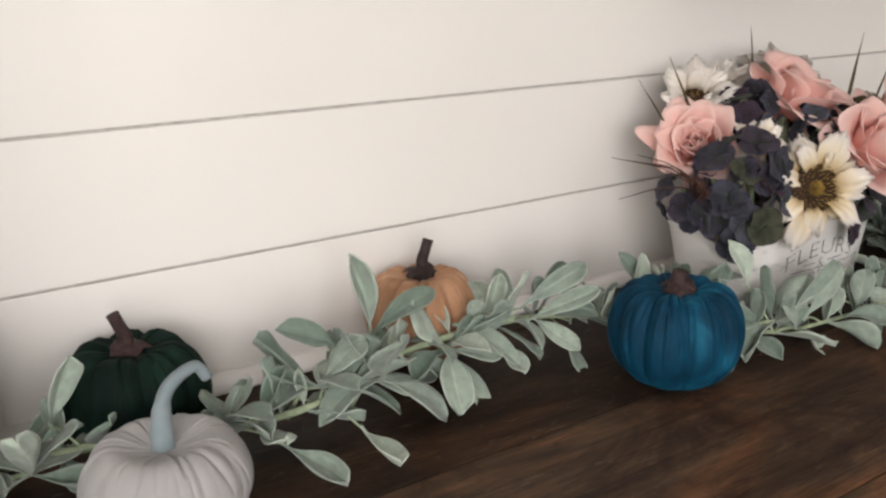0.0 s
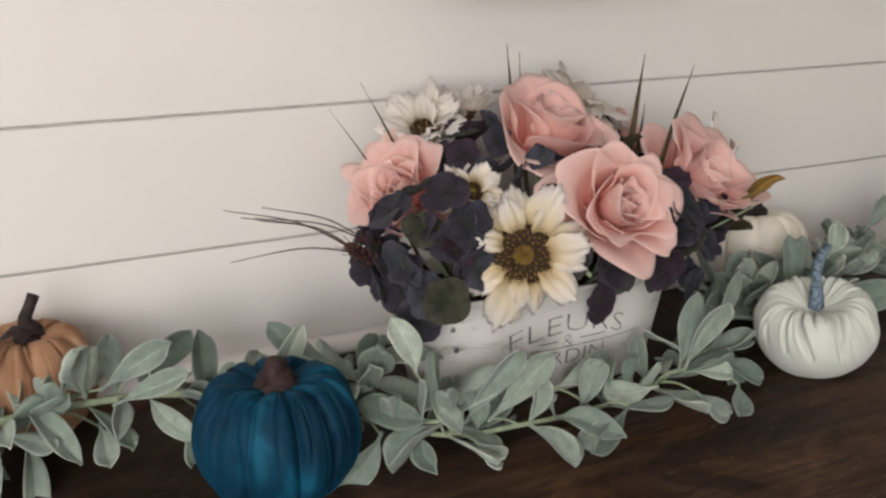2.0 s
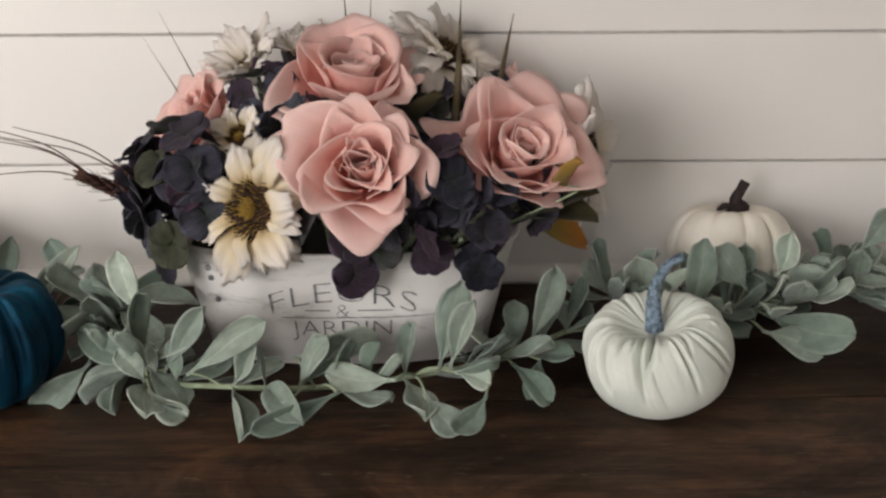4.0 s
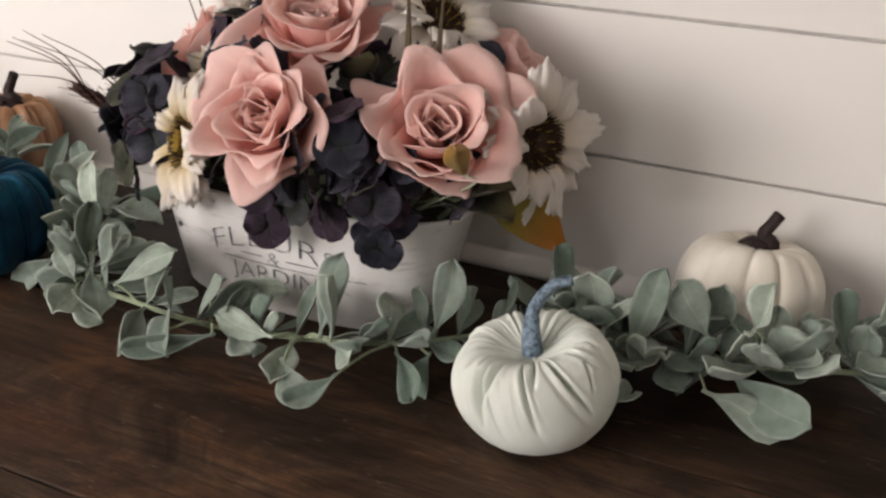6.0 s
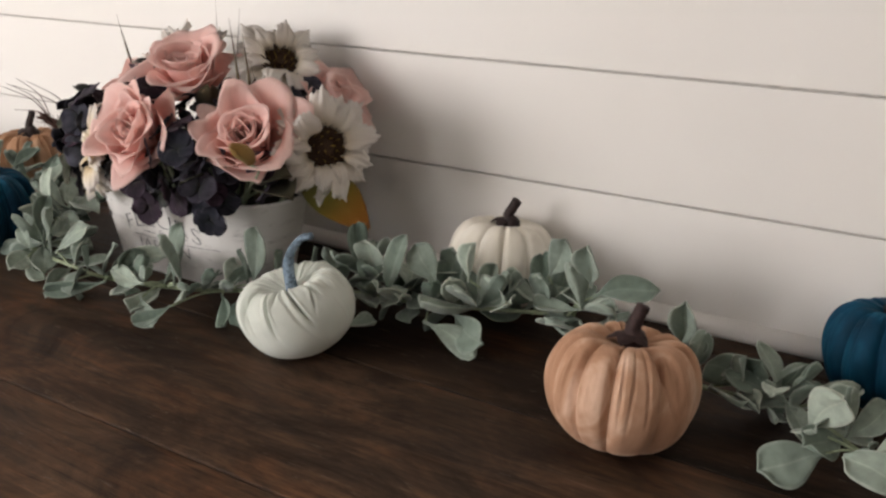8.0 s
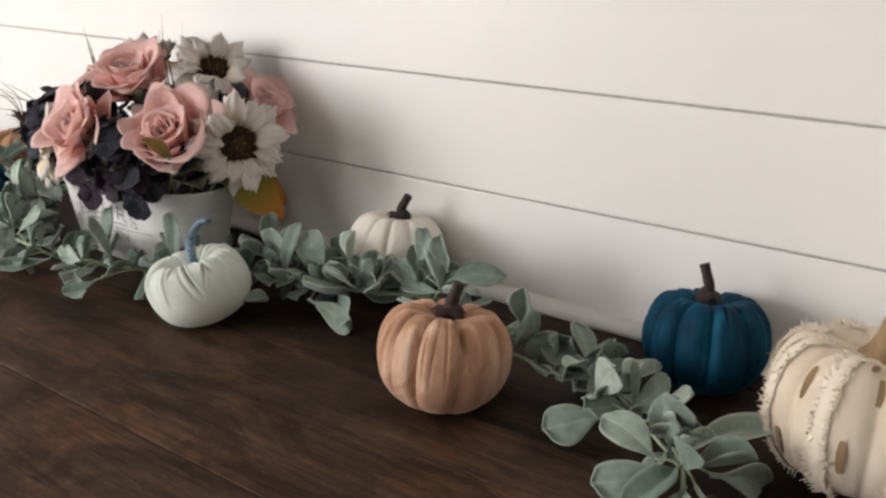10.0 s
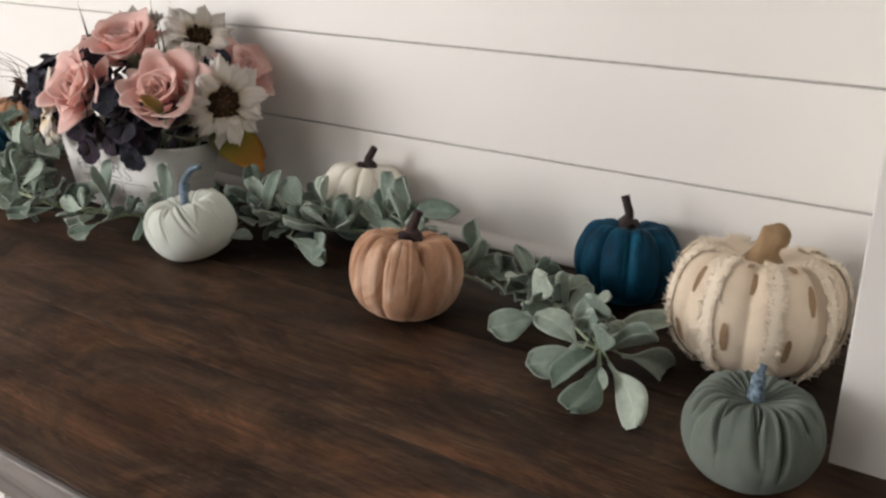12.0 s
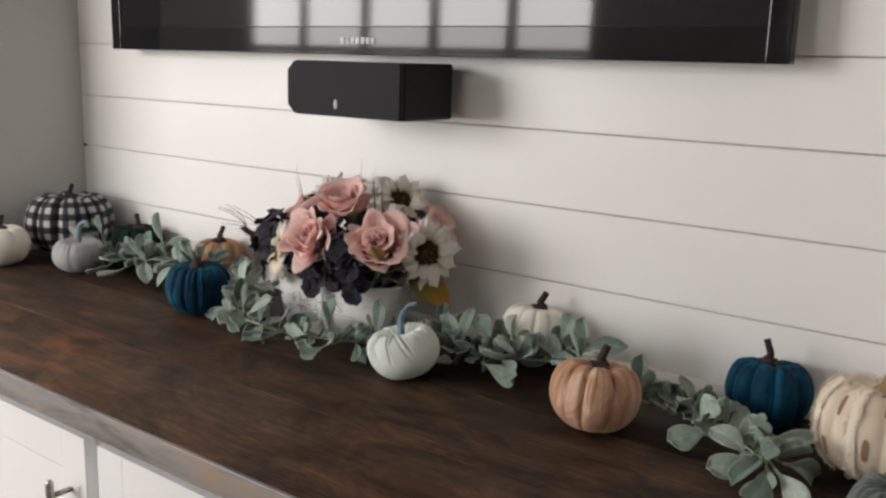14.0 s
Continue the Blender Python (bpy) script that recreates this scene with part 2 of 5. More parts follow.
def plain(name, colour, rough=0.6, metal=0.0, relief=0.2, scale=90.0, vary=0.25, spec=0.3):
    m, n, l, b = material(name, rough, colour)
    b.inputs["Metallic"].default_value = metal
    b.inputs["Specular IOR Level"].default_value = spec
    t = noise_tex(n, l, coords(n, l, (1, 1, 1), "Object", 3.0), scale, 4)
    lo, hi = tuple(c * (1 - vary) for c in colour), tuple(c * (1 + vary) for c in colour)
    r = ramp(n, (0.3, lo), (0.72, hi))
    l.new(t, r.inputs[0])
    l.new(r.outputs[0], b.inputs["Base Color"])
    if relief:
        bump(n, l, b, t, relief, 0.001)
    return m


M_SHIP = painted("shiplap_paint", (0.80, 0.78, 0.745), (0.84, 0.825, 0.795), 0.38)
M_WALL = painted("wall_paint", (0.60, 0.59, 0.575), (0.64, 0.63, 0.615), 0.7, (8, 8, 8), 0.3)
M_TRIM = painted("trim_paint", (0.80, 0.785, 0.755), (0.84, 0.825, 0.80), 0.38)
M_CAB = painted("cabinet_paint", (0.85, 0.85, 0.84), (0.88, 0.88, 0.875), 0.3)
# one wood in three tones, darker from the front board to the wall
M_WOOD = wood("wood_back_boards", 0.40)
M_WOODMID = wood("wood_second_board", 0.86)
M_WOODFRONT = wood("wood_front_board", 1.16)


def glare_worn_edge():
    m, n, l, b = material("glare_and_worn_wood_edge", 0.45)
    glare_wear = noise_tex(n, l, coords(n, l, (3.5, 20, 20)), 2.0, 5, 0.6, 0.8)
    # greys paint the window's reflection into the edge colour; tan patches are wear
    r = ramp(n, (0.34, (0.13, 0.115, 0.11)), (0.52, (0.25, 0.235, 0.23)), (0.62, (0.30, 0.24, 0.19)), (0.72, (0.36, 0.22, 0.13)))
    l.new(glare_wear, r.inputs[0])
    l.new(r.outputs[0], b.inputs["Base Color"])
    bump(n, l, b, noise_tex(n, l, coords(n, l, (9, 120, 120)), 2.0, 4), 0.3, 0.001)
    return m


M_EDGE = glare_worn_edge()
M_FLOOR = plain("floor_boards", (0.20, 0.13, 0.085), 0.5, 0, 0.2, 12.0)
M_GAP = plain("gap_paint", (0.58, 0.56, 0.53), 0.9)
M_TEAL = velvet("teal_velvet", (0.0006, 0.014, 0.032), (0.0014, 0.042, 0.084), (0.006, 0.110, 0.185), 0.66, 0.6)
M_GREEN = velvet("forest_green_velvet", (0.0022, 0.006, 0.005), (0.004, 0.014, 0.010), (0.010, 0.034, 0.024), 0.85, 0.22)
M_ORANGE = velvet("burnt_orange_velvet", (0.29, 0.145, 0.080), (0.41, 0.235, 0.140), (0.60, 0.42, 0.30), 0.85, 0.35)
M_PEACH = velvet("peach_velvet", (0.32, 0.165, 0.095), (0.50, 0.29, 0.185), (0.84, 0.62, 0.48), 0.85, 0.45)
M_IVORY = velvet("ivory_velvet", (0.72, 0.68, 0.58), (0.80, 0.76, 0.67), (0.86, 0.83, 0.75), 0.8, 0.3)
M_MINT = woven("mint_jersey", (0.67, 0.715, 0.645), (0.75, 0.79, 0.725), 1.6)
M_GREY = woven("pale_grey_linen", (0.32, 0.313, 0.313), (0.40, 0.39, 0.388), 1.6)
M_SAGE = woven("sage_cotton", (0.135, 0.165, 0.142), (0.180, 0.213, 0.185), 1.6)
M_CREAM = woven("cream_drop_cloth", (0.72, 0.59, 0.45), (0.83, 0.71, 0.56), 1.0)
M_FRAY = plain("frayed_cream_thread", (0.86, 0.76, 0.62), 0.95, 0, 0.3, 700.0, 0.06)
M_BURLAP = woven("tan_burlap", (0.24, 0.15, 0.085), (0.36, 0.24, 0.14), 1.3)
M_TAN = velvet("tan_felt", (0.24, 0.155, 0.085), (0.36, 0.245, 0.145), (0.46, 0.33, 0.21), 0.95, 0.2)
M_GINGHAM = gingham()
M_STEM = plain("dark_brown_stem", (0.030, 0.019, 0.018), 0.7, 0, 0.5, 160.0, 0.5)
M_REDSTEM = plain("red_brown_stem", (0.042, 0.023, 0.022), 0.7, 0, 0.5, 160.0, 0.5)
M_BLUE = plain("blue_grey_cloth", (0.16, 0.22, 0.28), 0.9, 0, 0.6, 260.0, 0.75)
M_PALEBLUE = woven("pale_blue_cloth", (0.16, 0.205, 0.225), (0.26, 0.305, 0.325), 2.0)
M_LEAF = leaf_felt()
M_SPRIG = plain("pale_green_stem", (0.30, 0.36, 0.24), 0.8, 0, 0.2, 120.0)
M_ROSE = petal("pink_rose_petal", (0.97, 0.28, 0.195), (0.98, 0.525, 0.455), (0.99, 0.76, 0.715), 0.50, (0.96, 1.04))
M_SUNPETAL = petal("cream_sunflower_petal", (0.60, 0.40, 0.12), (0.83, 0.73, 0.53), (0.88, 0.85, 0.81), 0.30)
M_WHITEPETAL = petal("white_daisy_petal", (0.78, 0.70, 0.52), (0.87, 0.83, 0.75), (0.89, 0.87, 0.83), 0.42)
M_HYD = hydrangea_petal()
M_SEED = plain("seed_disc", (0.060, 0.032, 0.017), 0.8, 0, 0.6, 300.0, 0.5)
M_GOLD = plain("golden_floret", (0.50, 0.34, 0.07), 0.6)
M_BLADE = plain("olive_grass_blade", (0.085, 0.065, 0.035), 0.7, 0, 0.2, 60.0, 0.4)
M_AWN = plain("dark_wheat", (0.070, 0.032, 0.024), 0.8)
M_FALL = petal("autumn_leaf", (0.085, 0.105, 0.020), (0.24, 0.22, 0.030), (0.50, 0.19, 0.030), 0.3)
M_GOLDLEAF = petal("golden_leaf", (0.16, 0.13, 0.03), (0.36, 0.24, 0.05), (0.42, 0.24, 0.05), 0.3)
M_DARKLEAF = petal("dark_olive_leaf", (0.020, 0.022, 0.010), (0.032, 0.034, 0.014), (0.05, 0.04, 0.015), 0.2)
M_PLANTER = scuffed_white()


def worn_print():
    m, n, l, b = material("worn_slate_print", 0.8)
    r = ramp(n, (0.40, (0.085, 0.085, 0.095)), (0.54, (0.20, 0.20, 0.21)), (0.64, (0.62, 0.61, 0.60)))
    l.new(noise_tex(n, l, coords(n, l, (1, 1, 2.0)), 95.0, 5, 0.7), r.inputs[0])
    l.new(r.outputs[0], b.inputs["Base Color"])
    return m


M_LETTER = worn_print()
M_FOAM = plain("dark_moss_filling", (0.022, 0.020, 0.014), 0.95, 0, 0.6, 60.0)
M_BLACK = plain("glossy_black_plastic", (0.006, 0.006, 0.007), 0.05, 0, 0.0, 90.0, 0.1, 0.28)
M_SCREEN = plain("dark_glass_screen", (0.006, 0.006, 0.008), 0.05, 0, 0.0, 90.0, 0.1, 0.45)
M_SPK = plain("speaker_cloth", (0.030, 0.030, 0.032), 0.9, 0, 0.5, 1500.0, 0.4)
M_SPKBODY = plain("black_satin_shell", (0.006, 0.006, 0.007), 0.55, 0, 0.05, 200.0, 0.2)
M_BADGE = plain("silver_badge", (0.55, 0.55, 0.57), 0.5, 0.0, 0.0)
M_NICKEL = plain("brushed_nickel", (0.42, 0.40, 0.37), 0.35, 1.0, 0.1)
M_SHADE = plain("window_frame_paint", (0.75, 0.74, 0.72), 0.5)


# ---- mesh helpers ----
def part(name, bm, mat, parent=None, label="", smooth=True, m=None):
    me = bpy.data.meshes.new(name)
    bm.normal_update()
    bm.to_mesh(me)
    bm.free()
    me.materials.append(mat)
    if smooth:
        me.shade_smooth()
    return hang(name, me, parent, label, m)


def hang(name, me, parent=None, label="", m=None):
    ob = new(name, me)
    if parent is not None:
        ob.parent = parent
    if m is not None:
        ob.matrix_local = m
    if label:
        ob["label"] = label
    return ob


def mesh_of(name, bm, mat, smooth=True):
    me = bpy.data.meshes.new(name)
    bm.normal_update()
    bm.to_mesh(me)
    bm.free()
    me.materials.append(mat)
    if smooth:
        me.shade_smooth()
    return me


def box(bm, x0, x1, y0, y1, z0, z1, bevel=0.0):
    vs = [bm.verts.new((x, y, z)) for x in (x0, x1) for y in (y0, y1) for z in (z0, z1)]
    fs = [bm.faces.new([vs[i] for i in q]) for q in ((0, 1, 3, 2), (4, 6, 7, 5), (0, 4, 5, 1), (2, 3, 7, 6), (0, 2, 6, 4), (1, 5, 7, 3))]
    if bevel:
        es = list({e for f in fs for e in f.edges})
        bmesh.ops.bevel(bm, geom=es, offset=bevel, segments=2, profile=0.6, affect="EDGES")
    return bm


def boxed(x0, x1, y0, y1, z0, z1, bevel=0.0):
    return box(bmesh.new(), x0, x1, y0, y1, z0, z1, bevel)


def smooth_path(pts, n):
    """n points along a Catmull-Rom curve through pts."""
    p = [Vector(q) for q in pts]
    p = [2 * p[0] - p[1]] + p + [2 * p[-1] - p[-2]]
    out = []
    for i in range(n):
        s = i / (n - 1) * (len(p) - 3)
        k = min(int(s), len(p) - 4)
        u = s - k
        a, b, c, d = p[k:k + 4]
        out.append(0.5 * ((2 * b) + (c - a) * u + (2 * a - 5 * b + 4 * c - d) * u * u + (3 * b - a - 3 * c + d) * u ** 3))
    return out


def tube(bm, path, radii, sides=8, ridges=0.0, squash=1.0):
    """A round rod along path; radii: one for each point."""
    rings = []
    up = Vector((0.13, 0.31, 0.94))
    for i, p in enumerate(path):
        d = (path[min(i + 1, len(path) - 1)] - path[max(i - 1, 0)]).normalized()
        s = d.cross(up)
        s = s.normalized() if s.length > 1e-4 else Vector((1, 0, 0))
        t = s.cross(d)
        ring = []
        for k in range(sides):
            a = TAU * k / sides
            r = radii[i] * (1 + ridges * (k % 2))
            ring.append(bm.verts.new(p + s * (r * math.cos(a)) + t * (r * squash * math.sin(a))))
        rings.append(ring)
    for a, b in zip(rings, rings[1:]):
        for k in range(sides):
            bm.faces.new((a[k], a[(k + 1) % sides], b[(k + 1) % sides], b[k]))
    bm.faces.new(rings[0][::-1])
    bm.faces.new(rings[-1])
    return bm


def rod(pts, radii, n=14, sides=8, ridges=0.0, squash=1.0):
    path = smooth_path(pts, n)
    rr = np.interp(np.linspace(0, 1, n), np.linspace(0, 1, len(radii)), radii)
    return tube(bmesh.new(), path, rr, sides, ridges, squash)


def sheet(fn, nu, nv, thick=0.0, closed=False):
    """A surface fn(u, v), u in -1..1 and v in 0..1, with a thickness; UV: |u|, v."""
    bm = bmesh.new()
    uvl = bm.loops.layers.uv.new("UVMap")
    grid = [[Vector(fn(2 * i / nu - 1, j / nv)) for i in range(nu + 1)] for j in range(nv + 1)]
    nrm = [[None] * (nu + 1) for _ in range(nv + 1)]
    for j in range(nv + 1):
        for i in range(nu + 1):
            du = grid[j][min(i + 1, nu)] - grid[j][max(i - 1, 0)]
            dv = grid[min(j + 1, nv)][i] - grid[max(j - 1, 0)][i]
            k = du.cross(dv)
            nrm[j][i] = k.normalized() if k.length > 1e-12 else Vector((0, 0, 1))
    layers = []
    for sgn in ((0.5, -0.5) if thick else (0,)):
        layers.append([[bm.verts.new(grid[j][i] + nrm[j][i] * thick * sgn) for i in range(nu + 1)] for j in range(nv + 1)])

    def face(vs, uvs):
        try:
            f = bm.faces.new(vs)
        except ValueError:
            return
        for lp, q in zip(f.loops, uvs):
            lp[uvl].uv = q
    for side, g in enumerate(layers):
        for j in range(nv):
            for i in range(nu):
                ids = [(j, i), (j, i + 1), (j + 1, i + 1), (j + 1, i)]
                if side:
                    ids = ids[::-1]
                face([g[a][b] for a, b in ids], [(abs(2 * b / nu - 1), a / nv) for a, b in ids])
    if thick:
        a, b = layers
        rim = [(0, i) for i in range(nu)] + [(j, nu) for j in range(nv)] + [(nv, i) for i in range(nu, 0, -1)] + [(j, 0) for j in range(nv, 0, -1)]
        for k in range(len(rim)):
            (j0, i0), (j1, i1) = rim[k], rim[(k + 1) % len(rim)]
            face([b[j0][i0], b[j1][i1], a[j1][i1], a[j0][i0]], [(1, j0 / nv), (1, j1 / nv), (1, j1 / nv), (1, j0 / nv)])
    return bm


def aim(place, direction, spin=0.0):
    """A pose at place whose z axis points along direction."""
    q = Vector(direction).normalized().to_track_quat("Z", "Y")
    return Matrix.Translation(place) @ q.to_matrix().to_4x4() @ Matrix.Rotation(spin, 4, "Z")


def thing(name, m, label, category, group=""):
    e = new(name)
    e.empty_display_size = 0.02
    e.matrix_world = m
    return tagged(e, label, category, group)


# ---- the room ----
def setting(name, bm, mat, label, category, smooth=False):
    return tagged(part(name, bm, mat, None, "", smooth), label, category, "", "structure")


CEIL, ROOM_W, ROOM_E, RETURN = 2.62, -5.0, 2.2, -0.36
setting("floor", boxed(ROOM_W - 0.1, ROOM_E + 0.1, ROOM_S - 0.15, 0.2, -0.1, 0), M_FLOOR, "brown wooden floor of the room", "floor")
setting("ceiling", boxed(ROOM_W - 0.1, ROOM_E + 0.1, ROOM_S - 0.15, 0.2, CEIL, CEIL + 0.1), M_TRIM, "plain white ceiling", "ceiling")
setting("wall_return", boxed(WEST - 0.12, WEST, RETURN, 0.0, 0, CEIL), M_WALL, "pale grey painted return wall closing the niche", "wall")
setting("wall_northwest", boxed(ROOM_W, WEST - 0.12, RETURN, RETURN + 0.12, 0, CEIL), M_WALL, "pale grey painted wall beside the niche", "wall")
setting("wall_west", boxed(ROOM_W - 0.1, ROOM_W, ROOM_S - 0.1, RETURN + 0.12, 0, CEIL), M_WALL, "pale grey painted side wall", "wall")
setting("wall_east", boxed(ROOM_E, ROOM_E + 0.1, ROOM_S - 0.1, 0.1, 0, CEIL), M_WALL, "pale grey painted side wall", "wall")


def wall_with_windows():
    bm = bmesh.new()
    y0, y1 = ROOM_S - 0.12, ROOM_S
    z0, z1 = 0.97, 2.47
    xs = [ROOM_W, -3.90, -1.20, -0.28, 0.32, ROOM_E]
    for a, b in ((0, 1), (2, 3), (4, 5)):
        box(bm, xs[a], xs[b], y0, y1, 0, CEIL)
    for a, b in ((1, 2), (3, 4)):
        box(bm, xs[a], xs[b], y0, y1, 0, z0)
        box(bm, xs[a], xs[b], y0, y1, z1, CEIL)
    setting("wall_south", bm, M_WALL, "painted wall with two windows", "wall")
    for name, x0, x1, bars in (("window_1", xs[1], xs[2], 4), ("window_2", xs[3], xs[4], 1)):
        w = new(name)
        tagged(w, "white framed window letting in daylight", "window", "", "structure")
        f = bmesh.new()
        for q in ((x0, x0 + 0.05, z0, z1), (x1 - 0.05, x1, z0, z1), (x0 + 0.05, x1 - 0.05, z0, z0 + 0.05), (x0 + 0.05, x1 - 0.05, z1 - 0.05, z1)):
            box(f, q[0], q[1], y1 - 0.06, y1 - 0.01, q[2], q[3])
        part("window_frame", f, M_SHADE, w, "", False)
        for k in range(1, bars + 1):
            x = x0 + (x1 - x0) * k / (bars + 1)
            part("mullion", boxed(x - 0.03, x + 0.03, y1 - 0.055, y1 - 0.015, z0 + 0.05, z1 - 0.05), M_SHADE, w, "", False)
        part("sash_rail", boxed(x0 + 0.05, x1 - 0.05, y1 - 0.052, y1 - 0.018, 1.42, 1.47), M_SHADE, w, "", False)


wall_with_windows()

# shiplap: backing, then board by board
PITCH, GAP = 0.1250, 0.0026
ship = setting("wall_north", boxed(WEST - 0.12, ROOM_E, 0.0062, 0.12, 0, CEIL), M_GAP, "warm white painted shiplap wall behind the table", "wall")
pil = new("pilaster")
tagged(pil, "white painted pilaster standing at the end of the niche", "pilaster", "", "structure")
part("panel", boxed(EAST, 1.34, -0.268, 0.0, 0, CEIL, 0.002), M_TRIM, pil, "", False)
part("face_board", boxed(EAST - 0.002, EAST + 0.052, -0.276, -0.2685, 0, CEIL, 0.0015), M_TRIM, pil, "", False)
part("face_board", boxed(EAST + 0.0535, 1.342, -0.276, -0.2685, 0, CEIL, 0.0015), M_TRIM, pil, "", False)

# ---- table top on cabinets ----
SEAMS = [FRONT, -0.442, -0.246, -0.050, -0.001]
table = thing("table_top", pose(0, 0, 0), "dark walnut-stained plank table top with worn edges", "table top")


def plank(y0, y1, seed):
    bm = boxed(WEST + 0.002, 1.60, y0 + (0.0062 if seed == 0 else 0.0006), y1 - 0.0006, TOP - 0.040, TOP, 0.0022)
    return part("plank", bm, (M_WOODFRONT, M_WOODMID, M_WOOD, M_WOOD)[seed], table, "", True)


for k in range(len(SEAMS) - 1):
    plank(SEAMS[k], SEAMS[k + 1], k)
part("edge_band", boxed(WEST + 0.002, 1.60, FRONT, FRONT + 0.0058, TOP - 0.0405, TOP - 0.0006, 0.0015), M_EDGE, table, "front edge with worn tan patches and window glare painted in grey", True)

def moulding():
    bm = bmesh.new()
    prof = [(-0.0005, 0.0), (-0.0135, 0.0), (-0.0135, 0.004)] + [(-0.0005 - 0.013 * math.cos(a), 0.004 + 0.0125 * math.sin(a)) for a in (0.3, 0.7, 1.1, 1.4)] + [(-0.0005, 0.0168)]
    ends = [[bm.verts.new((x, y, TOP + 0.0003 + z)) for y, z in prof] for x in (WEST + 0.001, EAST - 0.001)]
    for k in range(len(prof)):
        bm.faces.new((ends[0][k], ends[0][(k + 1) % len(prof)], ends[1][(k + 1) % len(prof)], ends[1][k]))
    bm.faces.new(ends[0][::-1])
    bm.faces.new(ends[1])
    setting("baseboard", bm, M_TRIM, "white shoe moulding along the foot of the shiplap", "moulding", True)


moulding()


def cabinet(x0, x1):
    c = thing("base_cabinet", pose((x0 + x1) / 2, 0, 0), "white painted base cabinet with shaker doors under the table top", "cabinet", "base cabinets under the table top")
    w = (x1 - x0) / 2
    bm = bmesh.new()
    box(bm, -w, w, -0.600, -0.02, 0.10, TOP - 0.041)
    box(bm, -w, w, -0.54, -0.05, 0.0, 0.0995)
    part("body", bm, M_CAB, c, "", False)
    gap = 0.016
    for side in (-1, 1):
        a, b = (-w + 0.012, -gap) if side < 0 else (gap, w - 0.012)
        d = bmesh.new()
        z0, z1, st = 0.13, TOP - 0.066, 0.060
        for q in ((a, a + st, z0, z1), (b - st, b, z0, z1), (a + st, b - st, z0, z0 + st), (a + st, b - st, z1 - st, z1)):
            box(d, q[0], q[1], -0.6215, -0.6015, q[2], q[3], 0.0012)
        box(d, a + st - 0.002, b - st + 0.002, -0.6080, -0.6025, z0 + st - 0.002, z1 - st + 0.002)
        o = (a + st, b - st, z0 + st, z1 - st)
        bev = 0.013
        rings = [[d.verts.new((x, y, z)) for x, z in ((o[0] + k, o[2] + k), (o[1] - k, o[2] + k), (o[1] - k, o[3] - k), (o[0] + k, o[3] - k))] for y, k in ((-0.6205, -0.0005), (-0.6195, 0.003), (-0.6085, bev))]
        for r0, r1 in zip(rings, rings[1:]):
            for q in range(4):
                d.faces.new((r0[q], r0[(q + 1) % 4], r1[(q + 1) % 4], r1[q]))
        door = part("door", d, M_CAB, c, "", False)
        hx = (b - 0.040) if side < 0 else (a + 0.034)
        h = bmesh.new()
        tube(h, [Vector((hx, -0.655, z)) for z in (0.615, 0.62, 0.765, 0.77)], [0.004, 0.006, 0.006, 0.004], 12)
        for z in (0.645, 0.745):
            tube(h, [Vector((hx, -0.6212, z)), Vector((hx, -0.652, z))], [0.0045, 0.0045], 10)
        part("handle", h, M_NICKEL, door, "brushed nickel bar handle")


for x0, x1 in ((-1.055, -0.522), (-0.518, 0.394), (0.398, 1.05), (1.054, 1.58)):
    cabinet(x0, x1)


# ---- television and speaker ----
def television():
    x0, x1, z0, z1 = -0.822, 0.689, 1.388, 2.27
    xc, zc = (x0 + x1) / 2, (z0 + z1) / 2
    tv = thing("television", pose(xc, -0.04, zc), "large black flat television with a glossy bezel on the wall", "television")
    w, h = (x1 - x0) / 2, (z1 - z0) / 2
    part("back_shell", boxed(-w + 0.03, w - 0.03, 0.0, 0.039, -h + 0.03, h - 0.03, 0.008), M_SPKBODY, tv, "", False)
    fr = bmesh.new()
    bz, bb = 0.032, 0.050
    for q in ((-w, -w + bz, -h, h), (w - bz, w, -h, h), (-w + bz, w - bz, -h, -h + bb), (-w + bz, w - bz, h - bz, h)):
        box(fr, q[0], q[1], -0.022, 0.001, q[2], q[3], 0.002)
    part("bezel", fr, M_BLACK, tv, "glossy black bezel", False)
    part("screen", boxed(-w + bz - 0.001, w - bz + 0.001, -0.0185, -0.0005, -h + bb - 0.001, h - bz + 0.001), M_SCREEN, tv, "dark reflecting glass screen", False)
    lg = bmesh.new()
    for k in range(7):
        x = -0.042 + k * 0.0122
        box(lg, x, x + 0.0085, -0.0232, -0.0222, -h + 0.019, -h + 0.030)
    part("maker_mark", lg, M_BADGE, tv, "row of small silver bars", False)


television()


